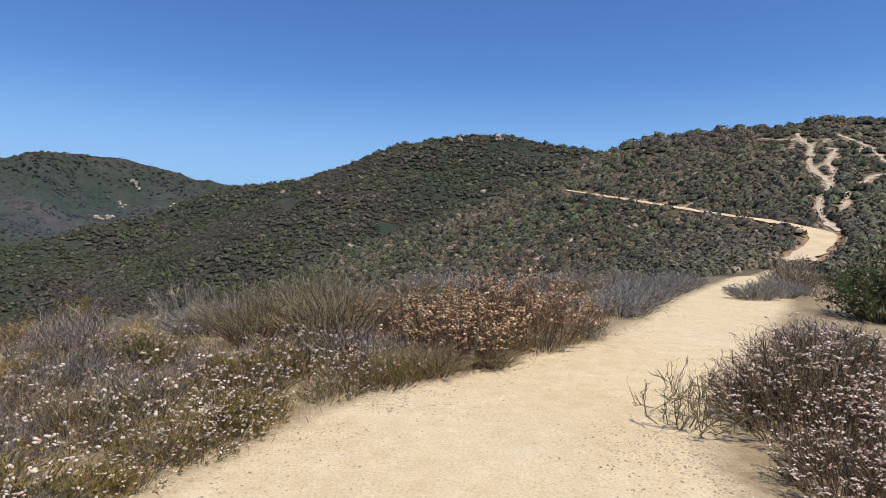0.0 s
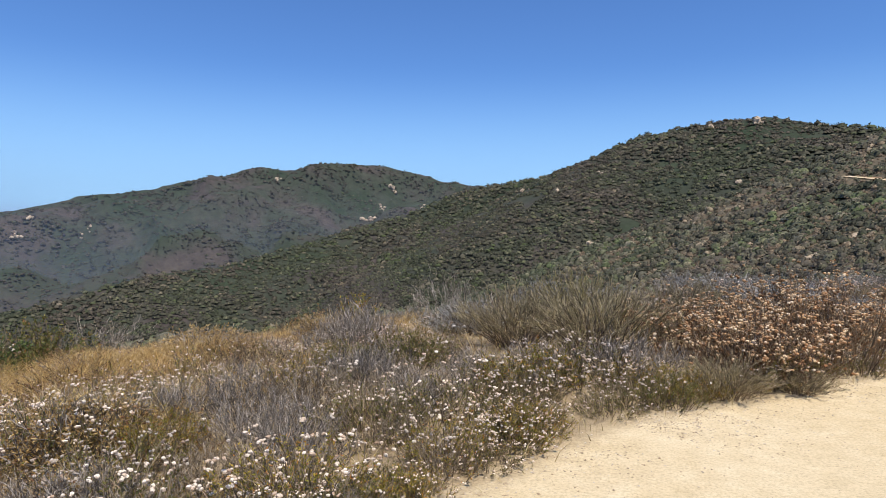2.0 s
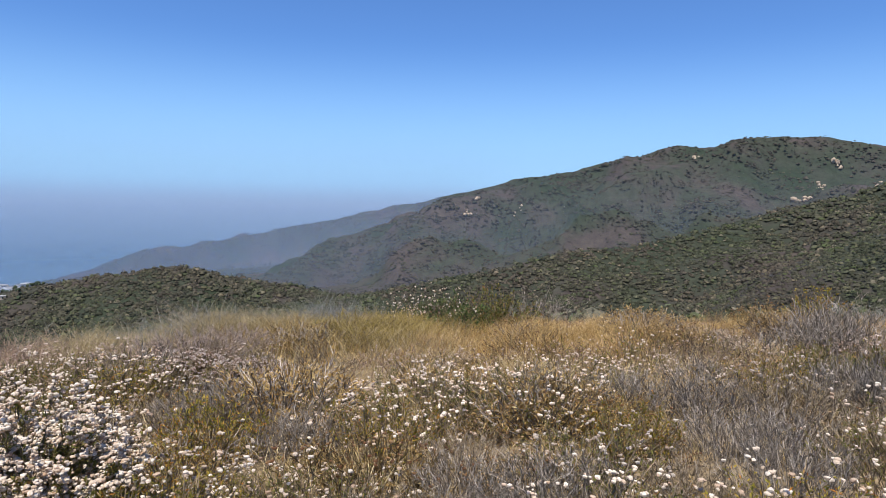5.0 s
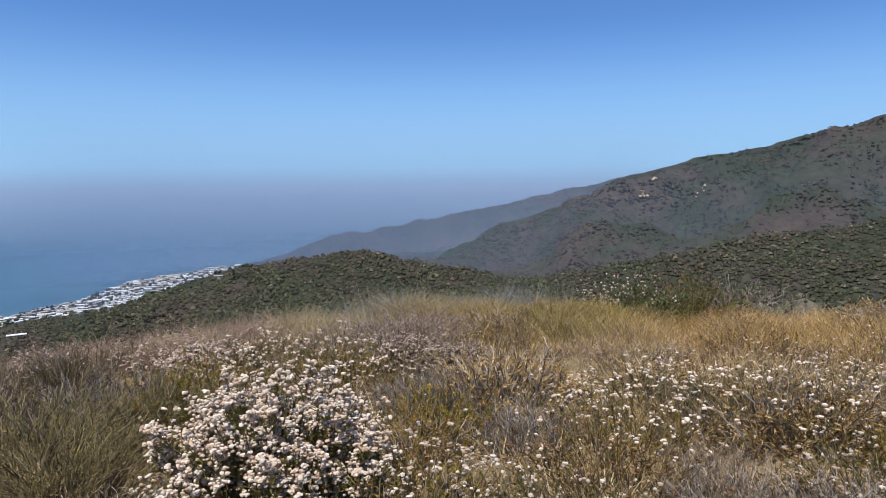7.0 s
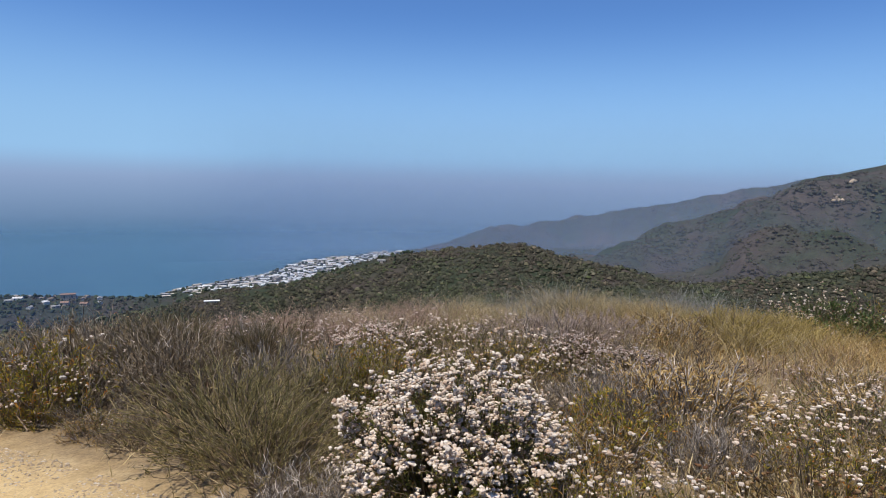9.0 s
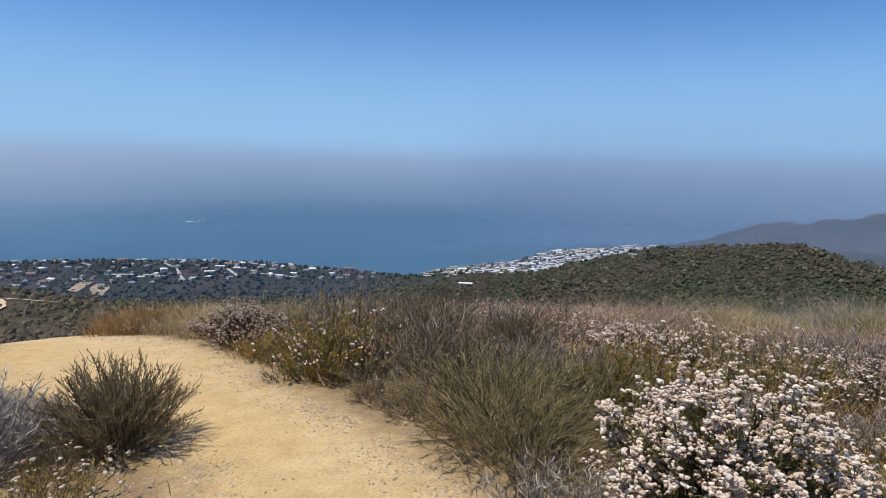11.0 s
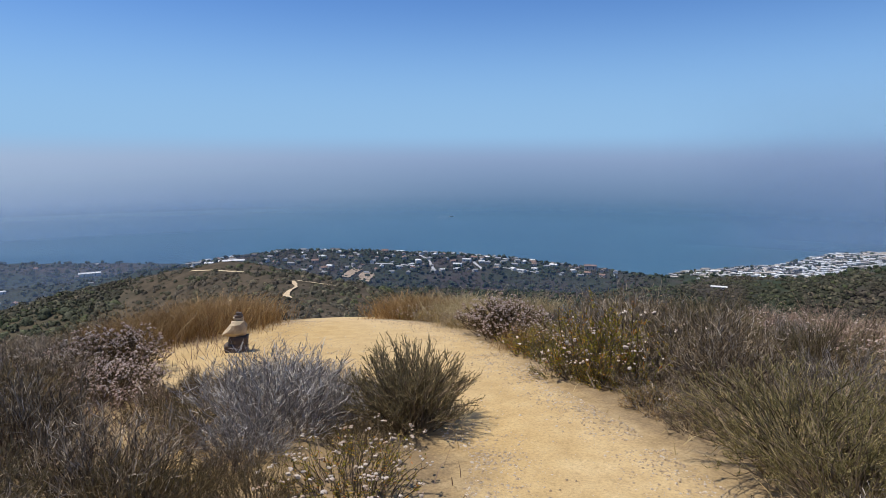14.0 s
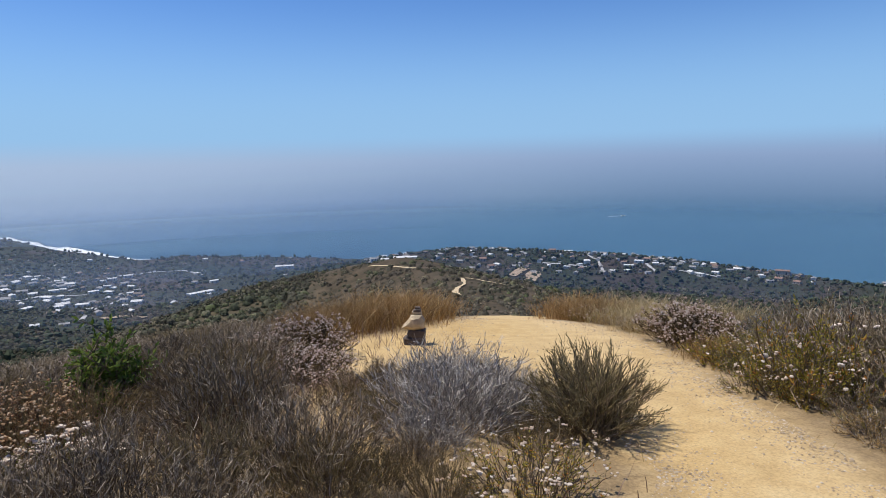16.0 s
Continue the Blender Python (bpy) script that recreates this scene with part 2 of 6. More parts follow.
def chaparral_material(name, shade, spread, lo=0.36, hi=0.52):
    """Low hard-leaved brush: greener in some folds, brown-violet on others, mottled within each bush."""
    m, t, p = material(name)
    geo = t.nodes.new("ShaderNodeNewGeometry")
    rnd = ramp(t, geo.outputs["Random Per Island"], [(0.0, (0.5 - spread,) * 3), (1.0, (0.5 + spread,) * 3)])
    s = shade
    cool = ramp(t, rnd, [(0.0, (0.040 * s, 0.046 * s, 0.026 * s)), (0.4, (0.070 * s, 0.076 * s, 0.044 * s)), (0.7, (0.105 * s, 0.104 * s, 0.066 * s)), (0.9, (0.095 * s, 0.118 * s, 0.045 * s)), (1.0, (0.22 * s, 0.19 * s, 0.135 * s))])
    warm = ramp(t, rnd, [(0.0, (0.054 * s, 0.046 * s, 0.034 * s)), (0.35, (0.088 * s, 0.074 * s, 0.055 * s)), (0.7, (0.135 * s, 0.110 * s, 0.082 * s)), (0.88, (0.080 * s, 0.090 * s, 0.045 * s)), (1.0, (0.26 * s, 0.20 * s, 0.135 * s))])
    col = mix(t, ramp(t, noise_tex(t, 0.011, 4), [(lo, (0, 0, 0)), (hi, (1, 1, 1))]), cool, warm)
    col = mix(t, 1.0, col, ramp(t, noise_tex(t, 0.05, 5, 0.7), [(0.3, (0.7, 0.7, 0.7)), (0.7, (1.3, 1.3, 1.3))]), "MULTIPLY")
    col = mix(t, 1.0, col, ramp(t, noise_tex(t, 1.6, 4, 0.75), [(0.3, (0.6, 0.6, 0.6)), (0.5, (0.95, 0.95, 0.95)), (0.72, (1.5, 1.5, 1.45))]), "MULTIPLY")
    t.links.new(col, p.inputs["Base Color"])
    p.inputs["Roughness"].default_value, p.inputs["Specular IOR Level"].default_value = 0.85, 0.2
    bump(t, p, noise_tex(t, 1.1, 5, 0.75), 0.5, 0.5)
    return m


M_CHAP = chaparral_material("chaparral_leaves", 1.0, 0.5, 0.4, 0.58)
M_HERB = leafy("dry_hillside_herbs", [(0.0, (0.10, 0.072, 0.046)), (0.5, (0.18, 0.13, 0.082)), (0.85, (0.26, 0.195, 0.125)), (1.0, (0.36, 0.28, 0.19))], 0.8, 0, 2.0)
M_CHAP_MID = chaparral_material("ridge_chaparral_leaves", 0.74, 0.5, 0.4, 0.6)
M_CHAP_DARK = chaparral_material("mountain_chaparral_leaves", 0.52, 0.44)
M_TREE = leafy("town_tree_leaves", [(0.0, (0.026, 0.040, 0.022)), (0.6, (0.048, 0.064, 0.032)), (1.0, (0.08, 0.094, 0.045))], 0.8, 0, 0.3)
M_ROCK = plain("pale_sandstone", (0.42, 0.32, 0.22), 0.9, 0.35, 0.6, 0.6)
M_STONE = plain("stacked_sandstone", (0.46, 0.355, 0.225), 0.9, 0.35, 9, 0.6)
M_STONE_DARK = plain("stacked_dark_stone", (0.10, 0.075, 0.06), 0.9, 0.4, 9, 0.6)
M_PEBBLE = leafy("trail_gravel", [(0.0, (0.40, 0.29, 0.18)), (0.5, (0.54, 0.42, 0.285)), (1.0, (0.72, 0.61, 0.47))], 0.9, 0, 30)
M_OLIVE = leafy("olive_broom_shoots", [(0.0, (0.105, 0.09, 0.034)), (0.5, (0.24, 0.20, 0.078)), (0.85, (0.36, 0.285, 0.12)), (1.0, (0.50, 0.40, 0.21))], 0.6, 0.4)
M_OLIVE_DARK = leafy("brown_broom_shoots", [(0.0, (0.105, 0.085, 0.04)), (0.5, (0.195, 0.152, 0.073)), (1.0, (0.33, 0.255, 0.135))], 0.6, 0.4)
M_TAN = leafy("straw_olive_shoots", [(0.0, (0.17, 0.14, 0.07)), (0.5, (0.31, 0.25, 0.135)), (1.0, (0.47, 0.38, 0.23))], 0.6, 0.4)
M_BARK = leafy("brown_stems", [(0.0, (0.11, 0.08, 0.05)), (0.6, (0.22, 0.16, 0.10)), (1.0, (0.34, 0.255, 0.17))], 0.8, 0)
M_GREY = leafy("grey_dead_twigs", [(0.0, (0.075, 0.058, 0.044)), (0.4, (0.165, 0.134, 0.105)), (0.75, (0.31, 0.262, 0.213)), (1.0, (0.54, 0.465, 0.39))], 0.8, 0)
M_GREYDARK = leafy("dark_dead_twigs", [(0.0, (0.07, 0.046, 0.028)), (0.5, (0.14, 0.098, 0.06)), (1.0, (0.27, 0.205, 0.135))], 0.8, 0)
M_SAGE = leafy("grey_sage_leaves", [(0.0, (0.16, 0.155, 0.135)), (0.5, (0.29, 0.285, 0.255)), (1.0, (0.44, 0.43, 0.39))])
M_GREEN = leafy("small_green_leaves", [(0.0, (0.10, 0.105, 0.024)), (0.5, (0.215, 0.205, 0.048)), (0.85, (0.31, 0.245, 0.075)), (1.0, (0.34, 0.17, 0.06))], 0.6, 0.4)
M_YELLOW = leafy("yellow_green_leaves", [(0.0, (0.15, 0.14, 0.022)), (0.5, (0.37, 0.31, 0.045)), (0.8, (0.52, 0.36, 0.06)), (1.0, (0.55, 0.19, 0.04))], 0.6, 0.4)
M_RUST = leafy("rust_seed_heads", [(0.0, (0.10, 0.045, 0.022)), (0.5, (0.24, 0.115, 0.05)), (0.8, (0.36, 0.215, 0.10)), (1.0, (0.50, 0.36, 0.20))], 0.6, 0.35)
M_WHITE = leafy("white_buckwheat_heads", [(0.0, (0.42, 0.28, 0.18)), (0.4, (0.63, 0.50, 0.38)), (1.0, (0.80, 0.69, 0.57))], 0.8, 0.15, 300)
M_PINK = leafy("pinkish_buckwheat_heads", [(0.0, (0.36, 0.22, 0.16)), (0.4, (0.56, 0.40, 0.31)), (1.0, (0.80, 0.70, 0.60))], 0.8, 0.15, 300)
M_LEAF = leafy("broad_green_leaves", [(0.0, (0.045, 0.07, 0.02)), (0.6, (0.09, 0.13, 0.035)), (0.9, (0.17, 0.20, 0.06)), (1.0, (0.30, 0.15, 0.09))], 0.45)
M_GOLD = leafy("golden_dry_grass", [(0.0, (0.22, 0.12, 0.04)), (0.4, (0.38, 0.235, 0.075)), (0.8, (0.52, 0.36, 0.145)), (1.0, (0.62, 0.47, 0.23))])
M_BRIGHT = leafy("bright_green_leaves", [(0.0, (0.09, 0.14, 0.02)), (0.6, (0.17, 0.24, 0.04)), (1.0, (0.30, 0.34, 0.08))], 0.5, 0.4)
M_TWIG = leafy("brown_grey_twigs", [(0.0, (0.10, 0.070, 0.042)), (0.5, (0.22, 0.162, 0.10)), (0.85, (0.37, 0.295, 0.21)), (1.0, (0.56, 0.48, 0.385))], 0.8, 0)
M_SERE = leafy("sere_brown_leaves", [(0.0, (0.085, 0.062, 0.03)), (0.5, (0.16, 0.11, 0.05)), (0.85, (0.24, 0.17, 0.075)), (1.0, (0.34, 0.22, 0.10))], 0.6, 0.3)
M_RUSSET = leafy("russet_dry_grass", [(0.0, (0.17, 0.085, 0.03)), (0.4, (0.30, 0.165, 0.058)), (0.8, (0.43, 0.27, 0.10)), (1.0, (0.55, 0.40, 0.19))])
M_TANHEAD = leafy("tan_seed_heads", [(0.0, (0.28, 0.13, 0.055)), (0.45, (0.46, 0.28, 0.14)), (0.8, (0.60, 0.43, 0.255)), (1.0, (0.74, 0.60, 0.43))], 0.8, 0.15, 300)
M_ASH = leafy("ash_grey_twigs", [(0.0, (0.15, 0.122, 0.10)), (0.4, (0.30, 0.26, 0.22)), (0.75, (0.47, 0.42, 0.365)), (1.0, (0.64, 0.58, 0.51))], 0.8, 0)
M_STRAW = leafy("pale_straw_grass", [(0.0, (0.28, 0.20, 0.09)), (0.5, (0.46, 0.35, 0.17)), (1.0, (0.62, 0.51, 0.30))])
M_YGRASS = leafy("yellow_green_grass", [(0.0, (0.25, 0.18, 0.04)), (0.5, (0.38, 0.28, 0.075)), (1.0, (0.50, 0.37, 0.13))])
M_PALEPINK = leafy("pale_pink_stems", [(0.0, (0.30, 0.21, 0.165)), (0.5, (0.46, 0.35, 0.285)), (1.0, (0.62, 0.51, 0.43))])
M_PGRASS = leafy("pinkish_dry_brush", [(0.0, (0.20, 0.12, 0.08)), (0.5, (0.34, 0.22, 0.16)), (1.0, (0.50, 0.36, 0.27))])

# ---- the lie of the land: ridges as crest lines, a coastal plain, sea level at z = -250 ----
SEA = -250.0


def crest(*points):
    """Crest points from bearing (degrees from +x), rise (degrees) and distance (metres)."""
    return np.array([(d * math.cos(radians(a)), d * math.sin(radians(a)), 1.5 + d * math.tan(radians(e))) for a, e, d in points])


# each ridge: crest line, slope, rounding on its two sides, roughness
OWN_LINE = np.array([(-191, -374, -67), (-125, -193, -42), (-61, -90, -25), (-35, -49, -15), (-20, -24, -7.0), (-11, -12, -2.4),
                     (-7, -7.4, -0.85), (-5, -5, -0.4), (-3, -2, -0.05), (0, 0, 0), (2, 8, 0.1), (8, 18, 0.0), (21.6, 39.5, -0.6),
                     (48.6, 81.6, 0.8), (66, 106, 6), (95, 147, 18), (122, 195, 38)])
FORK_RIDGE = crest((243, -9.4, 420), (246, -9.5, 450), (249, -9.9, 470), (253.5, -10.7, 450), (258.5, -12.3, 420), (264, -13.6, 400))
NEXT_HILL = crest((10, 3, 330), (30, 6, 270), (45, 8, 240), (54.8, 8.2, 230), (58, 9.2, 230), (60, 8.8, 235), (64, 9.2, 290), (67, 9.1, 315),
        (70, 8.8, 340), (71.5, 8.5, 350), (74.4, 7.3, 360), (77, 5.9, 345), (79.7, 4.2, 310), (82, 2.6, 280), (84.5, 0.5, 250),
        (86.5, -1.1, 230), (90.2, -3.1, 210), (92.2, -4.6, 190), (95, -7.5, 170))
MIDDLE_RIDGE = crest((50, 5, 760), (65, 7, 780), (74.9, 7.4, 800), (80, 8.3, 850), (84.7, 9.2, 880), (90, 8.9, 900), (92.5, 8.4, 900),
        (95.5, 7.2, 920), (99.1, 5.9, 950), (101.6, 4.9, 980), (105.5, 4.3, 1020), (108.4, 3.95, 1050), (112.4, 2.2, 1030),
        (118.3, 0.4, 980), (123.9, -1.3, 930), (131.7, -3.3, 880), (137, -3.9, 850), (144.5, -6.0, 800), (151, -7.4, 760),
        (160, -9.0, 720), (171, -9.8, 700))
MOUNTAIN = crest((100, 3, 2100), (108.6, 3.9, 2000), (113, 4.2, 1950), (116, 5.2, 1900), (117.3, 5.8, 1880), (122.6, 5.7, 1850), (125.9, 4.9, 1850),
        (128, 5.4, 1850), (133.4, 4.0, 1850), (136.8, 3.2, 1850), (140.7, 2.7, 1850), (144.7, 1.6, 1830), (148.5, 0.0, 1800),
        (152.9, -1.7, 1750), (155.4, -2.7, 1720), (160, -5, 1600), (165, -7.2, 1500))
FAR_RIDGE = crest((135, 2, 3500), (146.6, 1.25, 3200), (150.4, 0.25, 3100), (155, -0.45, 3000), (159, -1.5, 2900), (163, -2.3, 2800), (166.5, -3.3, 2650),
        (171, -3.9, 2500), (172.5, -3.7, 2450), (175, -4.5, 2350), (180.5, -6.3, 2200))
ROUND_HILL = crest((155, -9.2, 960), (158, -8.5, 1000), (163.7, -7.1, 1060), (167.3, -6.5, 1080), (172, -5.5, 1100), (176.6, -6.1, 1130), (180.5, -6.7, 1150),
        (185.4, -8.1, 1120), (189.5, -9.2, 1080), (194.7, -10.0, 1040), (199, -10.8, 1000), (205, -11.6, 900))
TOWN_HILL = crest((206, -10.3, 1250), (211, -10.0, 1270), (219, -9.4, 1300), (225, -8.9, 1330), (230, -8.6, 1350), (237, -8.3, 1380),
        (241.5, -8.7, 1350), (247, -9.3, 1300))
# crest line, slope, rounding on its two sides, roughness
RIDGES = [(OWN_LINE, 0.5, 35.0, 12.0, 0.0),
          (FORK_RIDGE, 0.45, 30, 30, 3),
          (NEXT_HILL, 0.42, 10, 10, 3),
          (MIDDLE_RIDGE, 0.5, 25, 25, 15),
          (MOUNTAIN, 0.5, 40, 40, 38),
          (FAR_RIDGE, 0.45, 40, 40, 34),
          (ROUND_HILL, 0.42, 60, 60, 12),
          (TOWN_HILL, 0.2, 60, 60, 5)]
SHORE_AZ = (0, 30, 100, 150, 165, 175, 181.4, 185.5, 189.6, 192.2, 194.7, 200.7, 203.2, 207, 212, 219, 225, 230, 237, 241, 246, 250, 256, 261, 265, 267, 271, 274, 280, 300, 330, 360)
SHORE_R = (9000, 9000, 9000, 3900, 3200, 2550, 2200, 2080, 1950, 1810, 1640, 1490, 1375, 1330, 1400, 1480, 1600, 1680, 1720, 1650, 1600, 1650, 1760, 1840, 1820, 1930, 2250, 2700, 3300, 4600, 9000, 9000)


def lattice(ix, iy, seed):
    h = (ix.astype(np.int64) * 374761393 + iy.astype(np.int64) * 668265263 + seed * 1274126177) & 0x7FFFFFFF
    h = ((h ^ (h >> 13)) * 1103515245 + 12345) & 0x7FFFFFFF
    h = ((h ^ (h >> 16)) * 69069 + 1) & 0x7FFFFFFF
    return (h % 65536) / 32768.0 - 1.0


def fbm(x, y, size, octaves=4, seed=1):
    total, amp = np.zeros_like(x, dtype=float), 1.0
    for k in range(octaves):
        u, v = x / size + 17.3 * k, y / size - 9.1 * k
        ix, iy = np.floor(u), np.floor(v)
        fx, fy = u - ix, v - iy
        fx, fy = fx * fx * (3 - 2 * fx), fy * fy * (3 - 2 * fy)
        a, b = lattice(ix, iy, seed + k), lattice(ix + 1, iy, seed + k)
        c, d = lattice(ix, iy + 1, seed + k), lattice(ix + 1, iy + 1, seed + k)
        total += amp * ((a * (1 - fx) + b * fx) * (1 - fy) + (c * (1 - fx) + d * fx) * fy)
        amp, size = amp * 0.5, size * 0.5
    return total


def along(x, y, line):
    """Distance to a polyline in plan, the height of its nearest point and the side (+1: to the left of its run)."""
    best, high, side = np.full(x.shape, 1e9), np.zeros(x.shape), np.ones(x.shape)
    for a, b in zip(line[:-1], line[1:]):
        ex, ey = b[0] - a[0], b[1] - a[1]
        s = np.clip(((x - a[0]) * ex + (y - a[1]) * ey) / (ex * ex + ey * ey), 0, 1)
        d = np.hypot(x - a[0] - s * ex, y - a[1] - s * ey)
        near = d < best
        best = np.where(near, d, best)
        high = np.where(near, a[2] + s * (b[2] - a[2]), high)
        side = np.where(near, np.sign(ex * (y - a[1]) - ey * (x - a[0])), side)
    return best, high, side


# the trail that winds up the next hill, cut into its slope
HILL_TRAIL = crest((60.9, -1.75, 58), (60.3, -1.5, 68), (59.6, -1.0, 84), (58.9, -0.3, 97), (58.4, 0.3, 103), (58.5, 0.7, 106), (59.2, 0.95, 108), (60.8, 1.3, 111), (63.0, 1.75, 118),
                   (65.4, 2.1, 131), (67.8, 2.5, 144), (70.3, 2.95, 159), (73.6, 3.5, 186), (76.0, 3.9, 222), (79.0, 4.35, 257))


def flanks(x, y, line, slope, rnd):
    """Distance to a crest line, and the height of the flanks that fall from it."""
    best, top = np.full(x.shape, 1e9), np.full(x.shape, -1e9)
    for a, b in zip(line[:-1], line[1:]):
        ex, ey = b[0] - a[0], b[1] - a[1]
        s = np.clip(((x - a[0]) * ex + (y - a[1]) * ey) / (ex * ex + ey * ey), 0, 1)
        d = np.hypot(x - a[0] - s * ex, y - a[1] - s * ey)
        top = np.maximum(top, a[2] + s * (b[2] - a[2]) - slope * (np.sqrt(d * d + rnd * rnd) - rnd))
        best = np.minimum(best, d)
    return best, top


def height(x, y):
    x, y = np.asarray(x, float), np.asarray(y, float)
    r, az = np.hypot(x, y), np.degrees(np.arctan2(y, x)) % 360
    shore = np.interp(az, SHORE_AZ, SHORE_R) + 25 * fbm(x, y, 160, 3, 5)
    inland = shore - r
    total = [np.where(inland > 0, SEA + 7 * np.clip(inland / 25, 0, 1) + 0.025 * inland, SEA - 12 * np.clip(-inland / 60, 0, 1) - 0.5)]
    gully = fbm(x, y, 260, 4, 11)
    spur = 0.3 - np.abs(fbm(x, y, 190, 3, 41))
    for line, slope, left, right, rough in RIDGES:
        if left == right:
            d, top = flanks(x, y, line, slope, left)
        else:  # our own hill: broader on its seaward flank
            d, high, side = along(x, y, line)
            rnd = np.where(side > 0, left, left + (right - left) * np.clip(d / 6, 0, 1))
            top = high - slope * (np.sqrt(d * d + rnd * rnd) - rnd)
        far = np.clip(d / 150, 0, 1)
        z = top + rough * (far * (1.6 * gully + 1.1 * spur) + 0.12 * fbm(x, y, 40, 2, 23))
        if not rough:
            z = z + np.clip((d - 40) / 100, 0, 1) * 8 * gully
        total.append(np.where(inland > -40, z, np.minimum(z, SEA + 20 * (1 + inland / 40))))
    k = 4.0
    top = np.max(total, axis=0)
    z = top + k * np.log(sum(np.exp((t - top) / k) for t in total)) * np.clip((r - 60) / 200, 0, 1)
    d, bench, _ = along(x, y, HILL_TRAIL)
    w = np.exp(-np.square(np.maximum(d - 1.5, 0) / 4.0))
    z = z * (1 - w) + bench * w
    z = np.where(inland < -5, np.minimum(z, SEA - 0.6), z)
    return z + 0.02 * fbm(x, y, 1.3, 3, 31) * np.clip(1.6 - r / 40, 0, 1) + 0.05 * fbm(x, y, 5, 2, 37) * np.clip(r / 10, 0, 1)
# ---- mesh helpers ----
def mesh_of(name, verts, tris, mat, smooth=False):
    me = bpy.data.meshes.new(name)
    verts, tris = np.asarray(verts, np.float32), np.asarray(tris, np.int32)
    me.vertices.add(len(verts))
    me.vertices.foreach_set("co", verts.ravel())
    me.loops.add(tris.size)
    me.loops.foreach_set("vertex_index", tris.ravel())
    me.polygons.add(len(tris))
    me.polygons.foreach_set("loop_start", np.arange(0, tris.size, tris.shape[1], dtype=np.int32))
    me.polygons.foreach_set("use_smooth", np.full(len(tris), smooth))
    me.materials.append(mat)
    me.update(calc_edges=True)
    return me


def part(name, verts, tris, mat, parent, label="", smooth=False):
    ob = new(name, mesh_of(name, verts, tris, mat, smooth))
    ob.parent = parent
    return tagged(ob, label)


def joined(*pieces):
    verts, tris, n = [], [], 0
    for v, f in pieces:
        v = np.asarray(v, float).reshape(-1, 3)
        verts.append(v)
        tris.append(np.asarray(f, int) + n)
        n += len(v)
    return np.concatenate(verts), np.concatenate(tris)


def ico(levels):
    bm = bmesh.new()
    bmesh.ops.create_icosphere(bm, subdivisions=levels, radius=1.0)
    v = np.array([p.co[:] for p in bm.verts])
    f = np.array([[q.index for q in p.verts] for p in bm.faces])
    bm.free()
    return v, f


ICO20 = ico(1)
HEAD8 = (np.array([(1, 0, 0), (-1, 0, 0), (0, 1, 0), (0, -1, 0), (0, 0, 1), (0, 0, -1)], float),
         np.array([(0, 2, 4), (2, 1, 4), (1, 3, 4), (3, 0, 4), (2, 0, 5), (1, 2, 5), (3, 1, 5), (0, 3, 5)]))


_ring = np.radians(np.arange(5) * 72.0)
DOME15 = (np.concatenate([[(0, 0, 1.0)], np.stack([0.75 * np.cos(_ring), 0.75 * np.sin(_ring), np.full(5, 0.62)], -1), np.stack([1.1 * np.cos(_ring + 0.6), 1.1 * np.sin(_ring + 0.6), np.full(5, -0.35)], -1)]),
          np.array([(0, 1 + i, 1 + (i + 1) % 5) for i in range(5)] + [(1 + i, 6 + i, 1 + (i + 1) % 5) for i in range(5)] + [(1 + (i + 1) % 5, 6 + i, 6 + (i + 1) % 5) for i in range(5)]))


def lumps(rng, centres, sizes, base, rough=0.3, flat=0.75):
    """Uneven clumps of foliage, stones or flower heads, one island each."""
    v, f = base
    n, k = len(centres), len(v)
    sizes = np.asarray(sizes, float).reshape(n, 1, -1)
    jitter = 1 + rough * rng.uniform(-1, 1, (n, k, 1))
    turn = rng.uniform(0, 2 * np.pi, n)
    c, s = np.cos(turn)[:, None], np.sin(turn)[:, None]
    p = np.stack([v[:, 0] * c - v[:, 1] * s, v[:, 0] * s + v[:, 1] * c, np.repeat(v[None, :, 2], n, 0) * flat], -1) * jitter * sizes
    p = p + np.asarray(centres)[:, None, :]
    return p.reshape(-1, 3), (f[None] + k * np.arange(n)[:, None, None]).reshape(-1, 3)


def leaf_cloud(rng, centres, sizes, k, leaf=0.2):
    """Sprays of foliage round each centre: k small faces that turn outwards, at uneven depth and tilt."""
    n = len(centres)
    s = np.asarray(sizes, float).reshape(n, 1, 1)
    way = rng.normal(size=(n, k, 3))
    way /= np.linalg.norm(way, axis=-1, keepdims=True)
    way[..., 2] = np.abs(way[..., 2]) * 0.95 - 0.1
    at = np.asarray(centres)[:, None] + way * s * rng.uniform(0.66, 1.04, (n, k, 1)) * (1, 1, 0.85)
    tilt = way + rng.normal(0, 0.45, (n, k, 3)) + (0, 0, 0.3)
    tilt /= np.linalg.norm(tilt, axis=-1, keepdims=True)
    a = np.cross(tilt, rng.normal(size=(n, k, 3)))
    a /= np.maximum(np.linalg.norm(a, axis=-1, keepdims=True), 1e-6)
    b = np.cross(tilt, a)
    r = leaf * s * rng.uniform(0.55, 1.3, (n, k, 1))
    v = np.stack([at + r * (a * math.cos(q) + b * math.sin(q)) for q in (0.0, 2.0, 4.1)], 2)
    return v.reshape(-1, 3), np.arange(n * k * 3).reshape(-1, 3)


